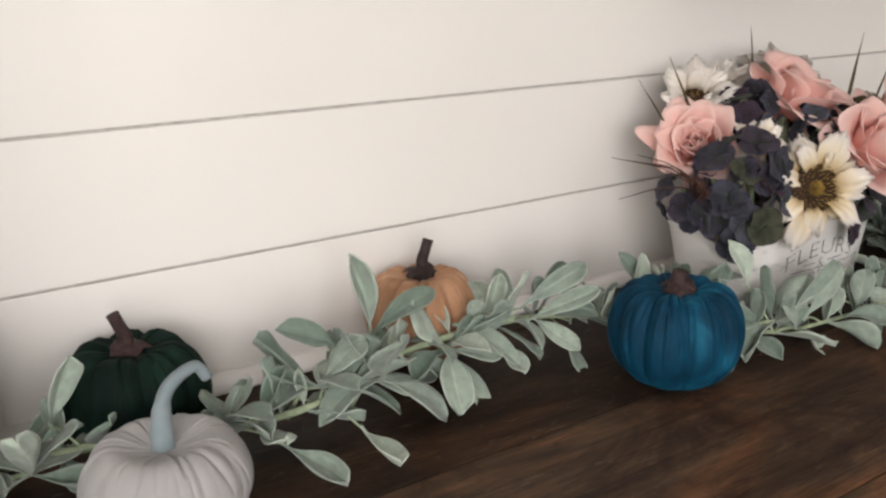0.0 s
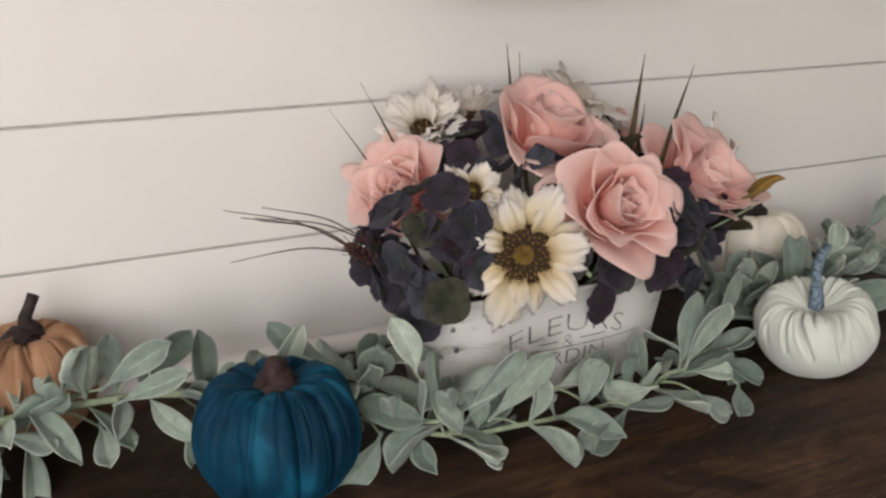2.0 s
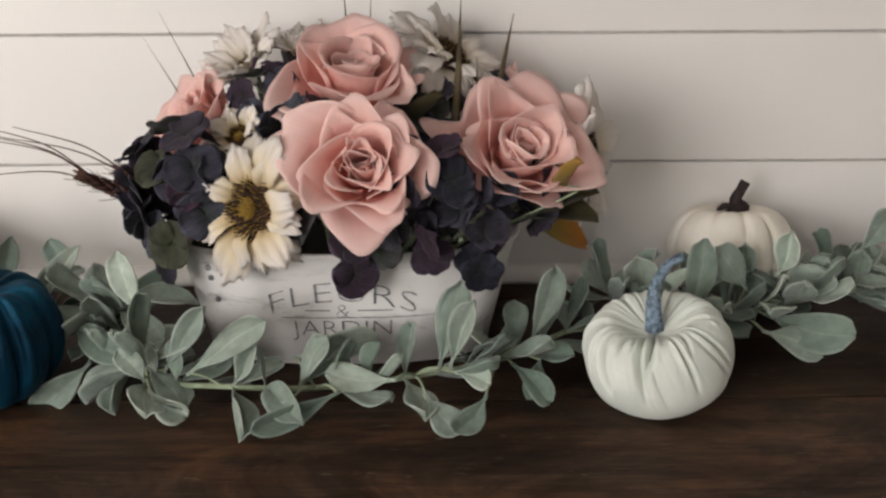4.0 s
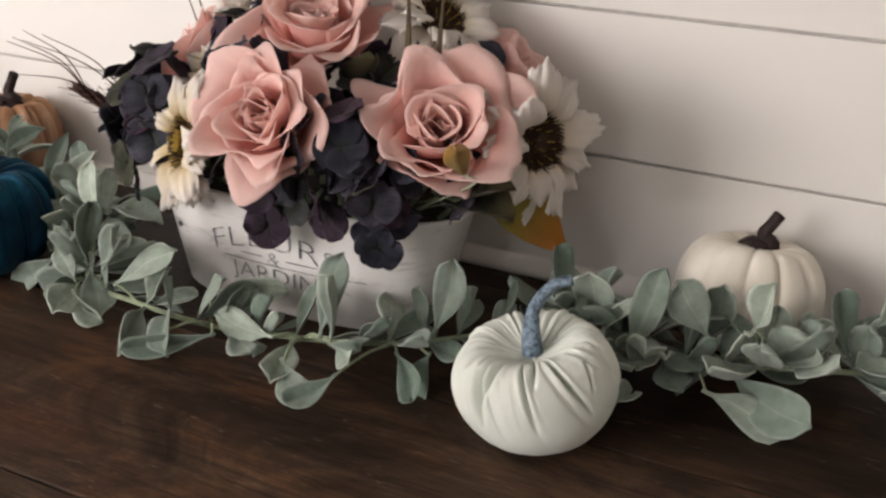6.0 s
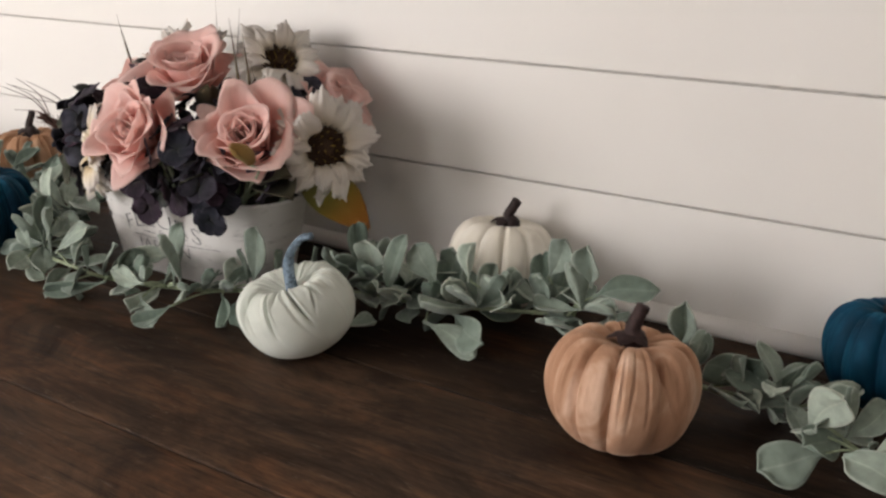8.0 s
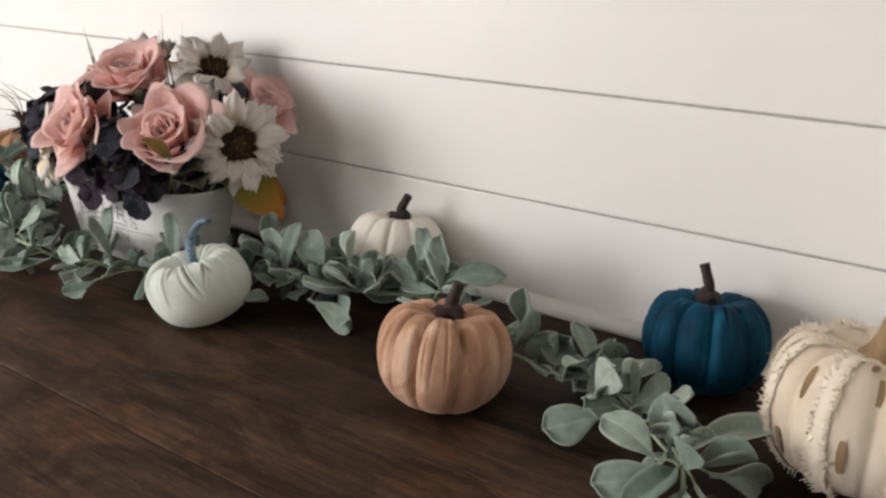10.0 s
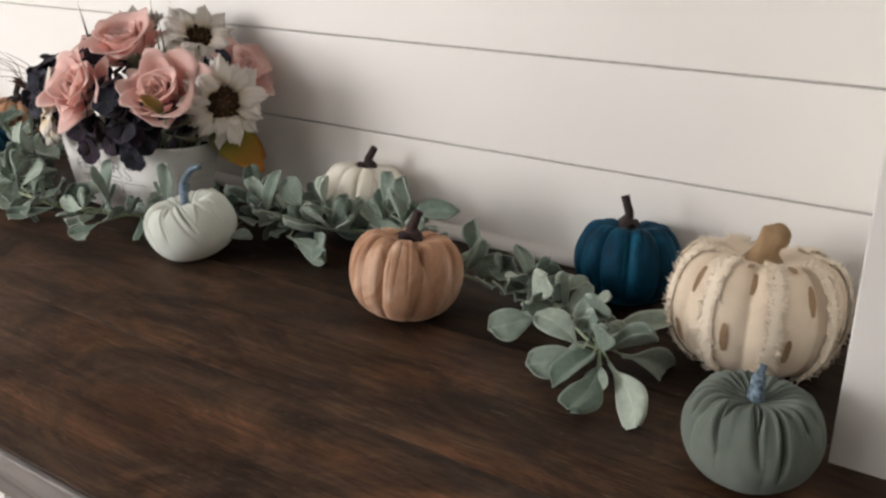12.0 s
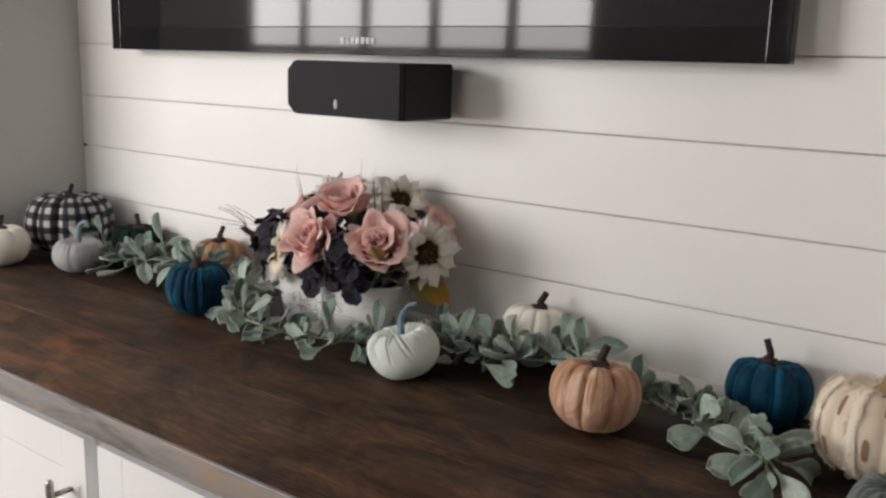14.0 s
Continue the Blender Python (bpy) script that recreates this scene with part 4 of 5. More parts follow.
def sun_petal(length, width, seed, taper=0.50):
    """A crinkled ray petal, narrow at its foot and torn at its tip."""
    rnd = random.Random(seed + 70)
    o = rnd.uniform(0, 30)
    cut = rnd.uniform(0.02, 0.08)

    def fn(u, v):
        ln = length * (1 - 0.26 * abs(u) ** 2.2 + cut * math.sin(u * 6.5 + o) + 0.05 * math.sin(u * 13 + o))
        w = width * (0.34 + 0.66 * math.sin(math.pi / 2 * min(v * 1.5, 1))) * (1 - taper * (max(v - 0.55, 0) / 0.45) ** 1.5) * (1 + 0.07 * math.sin(v * 17 + o))
        fold = 0.0012 * abs(u) * (1 - v * 0.5)
        bend = 0.007 * math.sin(v * 2.6) - 0.008 * v * v
        ruf = 0.0042 * noise.noise(Vector((u * 1.6 + o, v * 2.4, o))) * v
        return (ln * v, w * u, fold + bend + ruf + 0.0007 * math.cos(u * 9.4) * (0.3 + v))
    return sheet(fn, 14, 10, 0.0005)


SUN_MESH = {k: [mesh_of("petal", sun_petal(0.039, 0.0118, s, taper), mat) for s in range(6)] for k, mat, taper in (("cream", M_SUNPETAL, 0.24), ("white", M_WHITEPETAL, 0.22))}


def seed_disc(r):
    bm = bmesh.new()
    n = 24
    rings = []
    for j in range(7):
        q = r * j / 6
        z = 0.005 * math.cos(j / 6 * 1.3) + (0.001 if j > 3 else -0.001)
        rings.append([bm.verts.new((q * math.cos(TAU * i / n), q * math.sin(TAU * i / n), z)) for i in range(n)] if j else [bm.verts.new((0, 0, z))])
    for i in range(n):
        bm.faces.new((rings[0][0], rings[1][i], rings[1][(i + 1) % n]))
    for a, b in zip(rings[1:], rings[2:]):
        for i in range(n):
            bm.faces.new((a[i], b[i], b[(i + 1) % n], a[(i + 1) % n]))
    low = [bm.verts.new((0.55 * r * math.cos(TAU * i / n), 0.55 * r * math.sin(TAU * i / n), -0.008)) for i in range(n)]
    for i in range(n):
        bm.faces.new((rings[-1][i], low[i], low[(i + 1) % n], rings[-1][(i + 1) % n]))
    bm.faces.new(low[::-1])
    return bm


def florets(r, count, r_from, r_to, tall):
    """Bristles set in a spiral on the disc."""
    bm = bmesh.new()
    rnd = random.Random(5)
    for k in range(count):
        q = r * math.sqrt(r_from ** 2 + (r_to ** 2 - r_from ** 2) * (k + 0.5) / count)
        a = k * 2.39996
        z = 0.0045 * math.cos(q / r * 1.3)
        c = Vector((q * math.cos(a), q * math.sin(a), z))
        out = Vector((math.cos(a) * 0.35, math.sin(a) * 0.35, 1)).normalized() * tall * rnd.uniform(0.7, 1.2)
        s, t = Vector((-math.sin(a), math.cos(a), 0)) * 0.0006, Vector((math.cos(a), math.sin(a), 0)) * 0.0006
        base = [bm.verts.new(c + d) for d in (s, t, -s, -t)]
        tip = [bm.verts.new(c + out + d * 0.6) for d in (s, t, -s, -t)]
        for i in range(4):
            bm.faces.new((base[i], base[(i + 1) % 4], tip[(i + 1) % 4], tip[i]))
        bm.faces.new(tip)
    return bm


DISC = mesh_of("seed_disc", seed_disc(0.0235), M_SEED)
BRISTLE = mesh_of("seed_bristle", florets(0.0235, 300, 0.30, 1.0, 0.0048), M_SEED, False)
GOLDEN = mesh_of("floret_crown", florets(0.0235, 60, 0.0, 0.30, 0.0050), M_GOLD, False)
FEW = mesh_of("floret_tip", florets(0.0235, 22, 0.10, 0.8, 0.0054), M_GOLD, False)
SPECK = mesh_of("floret_tip", florets(0.0235, 90, 0.42, 1.0, 0.0056), M_GOLD, False)


def sunflower(place, direction, size, kind, seed, cup=0.0, label="cream silk sunflower with a dark seed disc in the planter"):
    rnd = random.Random(seed)
    m = aim(Vector(place), direction, rnd.uniform(0, TAU))
    f = thing("silk_sunflower", m, label, "flower", "silk sunflowers in the planter")
    s = Matrix.Scale(size, 4)
    hang("seed_disc", DISC, f, "dark brown seed disc", s)
    tagged(hang("seed_bristle", BRISTLE, f, "", s), kind="stuff")
    if kind == "cream":
        tagged(hang("floret_crown", GOLDEN, f, "golden florets", s), kind="stuff")
        tagged(hang("floret_tip", SPECK, f, "golden floret tips", s), kind="stuff")
    else:
        tagged(hang("floret_tip", FEW, f, "golden floret tips", s), kind="stuff")
    for ring, (count, start, lift, k) in enumerate(((10 if kind == "cream" else 13, 0.0185, 0.02, 1.0), (7 if kind == "cream" else 9, 0.0170, 0.42, 0.86))):
        for i in range(count):
            a = TAU * (i + 0.5 * ring) / count + rnd.uniform(-0.09, 0.09)
            q = rnd.uniform(0.74, 1.16) * k
            pm = Matrix.Rotation(a, 4, "Z") @ Matrix.Translation((start * size, 0, -0.002 + 0.002 * ring)) @ Matrix.Rotation(-(lift + cup) + rnd.uniform(-0.34, 0.34), 4, "Y") @ Matrix.Rotation(rnd.uniform(-0.6, 0.6), 4, "X") @ Matrix.Diagonal((size * q, size * q * (1.22 if kind == "cream" else 1.15), size, 1))
            hang("petal", SUN_MESH[kind][rnd.randrange(6)], f, "", pm)
    stalk(f, m, 0.0028)


sunflower((-0.094, -0.222, 1.050), (-0.55, -0.80, 0.22), 1.04, "cream", 41)
sunflower((0.162, -0.142, 1.071), (0.88, -0.44, 0.14), 1.06, "white", 42, 0.05, "white silk sunflower with a dark seed disc in the planter")
sunflower((0.052, -0.078, 1.140), (0.50, -0.30, 0.80), 1.0, "white", 43, 0.1, "white silk sunflower with a dark seed disc in the planter")
sunflower((-0.118, -0.082, 1.130), (-0.50, -0.42, 0.76), 0.84, "white", 44, 0.80, "white silk sunflower with half-closed petals in the planter")
sunflower((-0.072, -0.070, 1.142), (-0.12, 0.05, 1.0), 0.72, "white", 46, 1.05, "white silk sunflower with upright petals at the back of the planter")
sunflower((-0.112, -0.165, 1.090), (-0.35, -0.70, 0.55), 0.55, "cream", 45, 0.5, "small cream silk sunflower bud in the planter")


def floret_bm(seed, r=0.0215):
    """Four broad round petals, each lightly cupped and veined."""
    rnd = random.Random(seed)
    bm = bmesh.new()
    for q in range(4):
        o = rnd.uniform(0, 20)
        rr = r * rnd.uniform(0.88, 1.12)
        lift, cup = rnd.uniform(0.05, 0.50), rnd.uniform(0.0015, 0.0045)

        def fn(u, v):
            w = rr * 0.64 * math.sqrt(max(1 - ((v - 0.53) / 0.55) ** 2, 0.0004)) * (1 + 0.05 * math.sin(v * 9 + o))
            x = rr * v * (1 - 0.10 * u * u * v)
            z = 0.001 + 0.0007 * q + x * lift * (1 - 0.6 * v) + cup * u * u * v + 0.0024 * noise.noise(Vector((u + o, v * 2, o))) * v
            return (x, w * u, z + 0.0003 * math.cos(u * 15) * v * (1 - v))
        one = sheet(fn, 8, 7, 0.0005)
        bmesh.ops.rotate(one, verts=one.verts[:], cent=(0, 0, 0), matrix=Matrix.Rotation(TAU * q / 4 + rnd.uniform(-0.15, 0.15), 3, "Z"))
        me = bpy.data.meshes.new("petal")
        one.to_mesh(me)
        one.free()
        bm.from_mesh(me)
        bpy.data.meshes.remove(me)
    return bm


FLORETS = [mesh_of("floret", floret_bm(s), M_HYD) for s in range(6)]
CORE = bmesh.new()
bmesh.ops.create_icosphere(CORE, subdivisions=2, radius=1.0)
CORE = mesh_of("core", CORE, M_HYD)


def hydrangea(place, direction, size, count, seed, spread=1.0):
    """A cluster of four-petalled florets on a dome."""
    rnd = random.Random(seed)
    m = aim(Vector(place), direction, rnd.uniform(0, TAU))
    f = thing("silk_hydrangea", m, "dark navy and plum silk hydrangea cluster in the planter", "flower", "silk hydrangeas in the planter")
    hang("core", CORE, f, "", Matrix.Translation((0, 0, -0.012 * size)) @ Matrix.Scale(0.006 * size, 4))
    for k in range(count):
        t = (k + 0.5) / count
        el = math.acos(1 - 1.15 * t)
        a = k * 2.39996 + rnd.uniform(-0.2, 0.2)
        d = Vector((math.sin(el) * math.cos(a), math.sin(el) * math.sin(a), math.cos(el)))
        p = Vector((d.x * 0.031 * spread, d.y * 0.031 * spread, d.z * 0.024 - 0.014)) * size * rnd.uniform(0.74, 1.22)
        w = m @ p
        face = d + Vector([rnd.uniform(-0.48, 0.48) for _ in range(3)])
        if w.z < TOP + 0.124:
            # florets by the rim hang clear of the tub
            near = (abs(w.x - PX) / (PA1 + 0.012)) ** 2.6 + (abs(w.y - PY) / (PB1 + 0.012)) ** 2.6
            if near < 1:
                continue
            face = m.to_3x3().inverted() @ Vector(((w.x - PX) * 0.4, (w.y - PY), 0.015)).normalized() + face * 0.25
        hang("floret", FLORETS[rnd.randrange(6)], f, "", aim(p, face, rnd.uniform(0, TAU)) @ Matrix.Scale(size * rnd.uniform(0.75, 1.08), 4))
    stalk(f, m, 0.002)


hydrangea((-0.168, -0.190, 1.060), (-0.55, -0.78, 0.25), 0.94, 12, 51, 1.42)
hydrangea((-0.170, -0.200, 1.026), (-0.45, -0.85, -0.15), 0.88, 5, 52, 1.2)
hydrangea((-0.150, -0.200, 1.070), (-0.25, -0.90, 0.40), 0.92, 4, 66, 1.0)
hydrangea((-0.098, -0.140, 1.120), (-0.30, -0.60, 0.70), 0.95, 9, 53)
hydrangea((-0.055, -0.200, 1.103), (-0.05, -0.80, 0.55), 0.78, 9, 54)
hydrangea((0.044, -0.236, 1.066), (0.20, -0.94, 0.15), 0.86, 7, 55, 1.3)
hydrangea((0.070, -0.224, 1.034), (0.35, -0.92, 0.0), 0.82, 6, 56, 1.2)
hydrangea((0.060, -0.234, 1.028), (0.30, -0.95, -0.05), 0.82, 5, 67, 1.2)
hydrangea((-0.034, -0.228, 1.024), (0.0, -0.98, -0.15), 0.82, 5, 57, 1.3)
hydrangea((0.050, -0.196, 1.052), (0.30, -0.90, 0.20), 0.90, 7, 68)
hydrangea((0.044, -0.170, 1.084), (0.25, -0.60, 0.70), 0.75, 9, 69)
hydrangea((0.016, -0.172, 1.098), (0.20, -0.65, 0.70), 0.75, 9, 70)
hydrangea((0.070, -0.168, 1.058), (0.45, -0.75, 0.40), 0.75, 8, 71)
hydrangea((0.112, -0.204, 1.052), (0.55, -0.82, 0.0), 0.74, 5, 72, 1.2)
hydrangea((0.085, -0.075, 1.108), (0.55, 0.00, 0.80), 0.85, 9, 58)
hydrangea((0.045, -0.130, 1.106), (0.20, -0.40, 0.88), 0.78, 8, 59)
hydrangea((0.110, -0.145, 1.076), (0.70, -0.50, 0.50), 0.70, 7, 60)
hydrangea((-0.188, -0.130, 1.044), (-0.95, 0.05, 0.25), 0.85, 8, 61)
hydrangea((-0.088, -0.202, 1.018), (-0.10, -0.98, -0.05), 0.80, 5, 62, 1.2)
hydrangea((0.022, -0.222, 1.028), (0.10, -0.98, -0.05), 0.80, 5, 63, 1.2)
hydrangea((0.118, -0.165, 1.040), (0.75, -0.60, 0.20), 0.62, 6, 64)
hydrangea((-0.182, -0.165, 1.022), (-0.78, -0.58, -0.05), 0.72, 6, 65)


def blade(root, tip, width, bow=0.012, group="grass blades in the planter"):
    a, b = Vector(root), Vector(tip)
    d = b - a
    side = d.cross(Vector((0, 0, 1)))
    side = side.normalized() if side.length > 1e-5 else Vector((1, 0, 0))
    mid = a + d * 0.55 + Vector((0, 0, bow)) - side * 0.003
    path = smooth_path([(0, 0, 0), tuple(mid - a), tuple(d)], 16)
    bm = tube(bmesh.new(), path, [max(width * (1 - (i / 15) ** 1.6), 0.0003) for i in range(16)], 6, 0.0, 0.3)
    ob = part("grass_blade", bm, M_BLADE, None)
    ob.location = a
    tagged(ob, "slender olive-brown grass blade standing in the planter", "grass blade", group)


for root, tip, w in (((-0.110, -0.115, 1.00), (-0.184, -0.103, 1.181), 0.0026), ((-0.125, -0.105, 1.00), (-0.206, -0.082, 1.158), 0.0022), ((-0.020, -0.095, 1.00), (-0.034, -0.085, 1.205), 0.0026), ((-0.010, -0.095, 1.00), (-0.012, -0.070, 1.195), 0.002),
                     ((0.050, -0.145, 1.00), (0.062, -0.163, 1.196), 0.0036), ((0.070, -0.150, 1.00), (0.100, -0.185, 1.187), 0.0032), ((0.070, -0.130, 1.00), (0.075, -0.150, 1.150), 0.0028)):
    blade(root, tip, w * 1.35)


def wheat(root, head, tips, seed):
    """A dark ear of wheat with long awns."""
    rnd = random.Random(seed)
    a, h = Vector(root), Vector(head)
    w = thing("wheat_ear", Matrix.Translation(h), "dark brown wheat ear with long awns leaning out of the planter", "wheat", "wheat ears in the planter")
    part("stem", rod([tuple(a - h), tuple((a - h) * 0.5 + Vector((0, 0, 0.012))), (0, 0, 0)], [0.0012], 10, 6), M_AWN, w)
    d = (h - a).normalized()
    bm = bmesh.new()
    for k in range(30):
        t = k / 29
        c = d * (0.036 * t - 0.006)
        ang = k * 2.4
        s = d.cross(Vector((0, 0, 1))).normalized()
        o = (s * math.cos(ang) + s.cross(d) * math.sin(ang)) * 0.0046 * (1 - 0.5 * t)
        tube(bm, [c, c + o + d * 0.004, c + o * 1.5 + d * 0.010], [0.0009, 0.0022, 0.0004], 5)
        if k % 2 == 0:
            tube(bm, [c + o, c + o * 3 + d * 0.016], [0.0004, 0.0002], 4)
    part("grain", bm, M_AWN, w)
    for t in tips:
        q = Vector(t) - h
        part("awn", rod([tuple(d * 0.02), tuple(q * 0.5 + Vector((0, 0, 0.010))), tuple(q)], [0.0007, 0.0006, 0.0003], 14, 5), M_AWN, w)


wheat((-0.13, -0.13, 0.995), (-0.207, -0.177, 1.050), ((-0.310, -0.180, 1.098), (-0.300, -0.195, 1.098), (-0.318, -0.170, 1.062), (-0.318, -0.160, 1.100)), 71)
wheat((-0.12, -0.12, 0.995), (-0.186, -0.156, 1.046), ((-0.300, -0.178, 1.096), (-0.290, -0.165, 1.100)), 72)


def broad_leaf(length, width, seed, teeth=0.0):
    o = seed * 5.1

    def fn(u, v):
        w = width * math.sin(math.pi * min(0.04 + v * 0.93, 1)) ** 0.75 * (1 - 0.35 * v) * (1 + teeth * math.sin(v * 38))
        z = 0.010 * u * u * (1 - 0.4 * v) - 0.016 * v * v + 0.004 * noise.noise(Vector((u * 1.4 + o, v * 2.5, o)))
        return (length * v, max(w, 0.0006) * u, z)
    return sheet(fn, 10, 12, 0.0005)


def loose_leaf(name, place, direction, spin, length, width, mat, label, seed, teeth=0.0):
    m = Matrix.Translation(place) @ Vector(direction).normalized().to_track_quat("X", "Z").to_matrix().to_4x4() @ Matrix.Rotation(spin, 4, "X")
    f = thing(name, m, label, "leaf", "silk leaves in the planter")
    part("blade", broad_leaf(length, width, seed, teeth), mat, f)
    foot = m.inverted() @ (HEART + Vector((0.4 * (place[0] - HEART.x), 0.3 * (place[1] - HEART.y), 0.0)))
    part("stem", rod([(0.004, 0, 0), (-0.008, 0, 0), tuple(foot)], [0.001], 8, 5), M_SPRIG, f)


loose_leaf("autumn_leaf", (0.102, -0.112, 1.030), (0.84, 0.10, -0.50), 0.55, 0.098, 0.034, M_FALL, "broad yellow-green silk leaf turning orange at its tip", 1, 0.04)
loose_leaf("autumn_leaf", (0.085, -0.085, 1.020), (0.80, 0.25, -0.34), 0.2, 0.080, 0.030, M_FALL, "broad yellow-green silk leaf turning orange at its tip", 2, 0.04)
loose_leaf("golden_leaf", (0.140, -0.225, 1.064), (-0.12, -0.50, 0.75), 0.9, 0.042, 0.011, M_GOLDLEAF, "small golden silk leaf beside a rose", 3)
loose_leaf("dark_leaf", (0.120, -0.190, 1.035), (0.65, -0.30, 0.55), 0.6, 0.050, 0.022, M_DARKLEAF, "dark olive silk leaf tucked under a rose", 5)
loose_leaf("dark_leaf", (0.110, -0.175, 1.030), (0.80, -0.45, 0.25), 0.3, 0.062, 0.028, M_DARKLEAF, "dark olive silk leaf tucked under a rose", 8)
loose_leaf("dark_leaf", (0.020, -0.160, 1.090), (0.35, -0.30, 0.85), 0.0, 0.050, 0.018, M_DARKLEAF, "dark olive silk leaf tucked under a rose", 6)
loose_leaf("dark_leaf", (-0.150, -0.160, 1.010), (-0.80, -0.40, 0.10), 0.0, 0.045, 0.018, M_DARKLEAF, "dark olive silk leaf tucked under a rose", 7)


# ---- garland ----
def lamb_leaf(length, width, bend, cup, seed, fold=0.0):
    o = seed * 2.3

    def fn(u, v):
        s = max((v - 0.14) / 0.86, 0.0)
        if s < 0.64:
            w = width * (0.11 + 0.89 * math.sin(math.pi / 2 * s / 0.64) ** 1.2)
        else:
            w = width * max(1 - ((s - 0.64) / 0.363) ** 2.4, 0.0) ** 0.5
        w = max(w, 0.0006)
        z = bend * length * v * v + cup * width * u * u * s + fold * w * abs(u) + 0.0016 * math.sin(v * 9 + o) * u * s + 0.0045 * noise.noise(Vector((u * 1.2 + o, v * 2.2, o))) * v - 0.0012 * math.exp(-(u / 0.18) ** 2)
        y = w * u * (1 - 0.35 * fold) + 0.008 * noise.noise(Vector((v * 1.5, o, 1.0))) * v
        return (length * v, y, z)
    return sheet(fn, 8, 14, 0.0010)


LEAVES = [mesh_of("leaf", lamb_leaf(0.050, 0.0132, b, c, s, k), M_LEAF) for s, (b, c, k) in enumerate(((-0.25, 0.25, 0.0), (0.15, 0.35, 0.5), (-0.45, 0.15, 0.25), (0.25, -0.3, 0.0), (-0.15, 0.45, 0.7), (0.02, 0.2, 0.1), (-0.65, 0.3, 0.4), (0.40, 0.3, 0.6)))]

garland = thing("lambs_ear_garland", pose(0, 0, TOP), "artificial lamb's ear garland with felted grey-green leaves on the table", "garland")
SPINE = [(-0.900, -0.100, 0.030), (-0.800, -0.115, 0.036), (-0.700, -0.145, 0.034), (-0.625, -0.150, 0.036), (-0.550, -0.128, 0.046), (-0.460, -0.128, 0.052), (-0.375, -0.125, 0.046), (-0.290, -0.150, 0.034), (-0.235, -0.195, 0.026),
         (-0.180, -0.250, 0.022), (-0.120, -0.262, 0.022), (-0.050, -0.262, 0.020), (0.025, -0.248, 0.022), (0.090, -0.225, 0.024), (0.150, -0.180, 0.026), (0.215, -0.160, 0.026), (0.300, -0.150, 0.028), (0.370, -0.135, 0.034), (0.430, -0.120, 0.034), (0.500, -0.150, 0.026), (0.580, -0.165, 0.024), (0.650, -0.160, 0.024), (0.710, -0.205, 0.024), (0.765, -0.258, 0.030)]


def leaf_at(p, d, twist, size, rnd, owner, slim=1.0):
    q = Vector(d).normalized()
    m = Matrix.Translation(p) @ q.to_track_quat("X", "Z").to_matrix().to_4x4() @ Matrix.Rotation(twist, 4, "X") @ Matrix.Diagonal((size, size * slim * rnd.uniform(0.92, 1.18), size, 1))
    return hang("leaf", LEAVES[rnd.randrange(len(LEAVES))], owner, "", m)


def clear_down(p, d, size):
    """Keep a leaf's tip above the table."""
    tip = p.z + d.z * 0.05 * size
    if tip < 0.007:
        d = Vector((d.x, d.y, (0.007 - p.z) / (0.05 * size)))
    return d


def branch(pts, r0, r1, step, size, seed, lift=(-0.25, 0.75), spread=0.9, end=True, slim=1.0):
    rnd = random.Random(seed)
    n = max(int(sum((Vector(b) - Vector(a)).length for a, b in zip(pts, pts[1:])) / 0.012), 6)
    path = smooth_path(pts, n)
    st = part("sprig", tube(bmesh.new(), path, list(np.linspace(r0, r1, n)), 7), M_SPRIG, garland, "pale green stem")
    acc = 0.0
    for i in range(1, n):
        acc += (path[i] - path[i - 1]).length
        if acc < step:
            continue
        acc = 0.0
        along = (path[min(i + 1, n - 1)] - path[i - 1]).normalized()
        side = along.cross(Vector((0, 0, 1))).normalized()
        for s in (-1, 1):
            if rnd.random() < 0.12:
                continue
            out = side * s * rnd.uniform(0.5, 1.0) + along * rnd.uniform(0.1, spread) + Vector((0, 0, rnd.uniform(*lift)))
            k = size * rnd.uniform(0.70, 1.15)
            out = clear_down(path[i], out.normalized(), k)
            leaf_at(path[i], out, rnd.uniform(-0.7, 0.7), k, rnd, st, slim)
        if rnd.random() < 0.65:
            k = size * rnd.uniform(0.55, 0.95)
            leaf_at(path[i], Vector((rnd.uniform(-0.5, 0.5), rnd.uniform(-0.5, 0.5), 1)) + along * 0.4, rnd.uniform(-1.5, 1.5), k, rnd, st, slim)
    if end:
        along = (path[-1] - path[-2]).normalized()
        for k in range(5):
            a = TAU * k / 5 + rnd.uniform(-0.3, 0.3)
            side = along.cross(Vector((0, 0, 1))).normalized()
            out = along * rnd.uniform(0.3, 1.0) + side * math.cos(a) + Vector((0, 0, 0.6 * math.sin(a) + 0.2))
            s = size * rnd.uniform(0.6, 1.0)
            leaf_at(path[-1], clear_down(path[-1], out.normalized(), s), rnd.uniform(-0.6, 0.6), s, rnd, st)
    return st


STEMS = [branch(SPINE[:9], 0.0036, 0.0028, 0.017, 1.10, 81, end=False, slim=0.72),
         branch(SPINE[8:15], 0.0022, 0.0022, 0.016, 1.0, 82, (-0.35, 0.55), 0.9, False, 0.95),
         branch(SPINE[14:20], 0.0022, 0.0022, 0.014, 1.08, 83, end=False),
         branch(SPINE[19:], 0.0022, 0.0018, 0.019, 1.0, 84, end=False)]


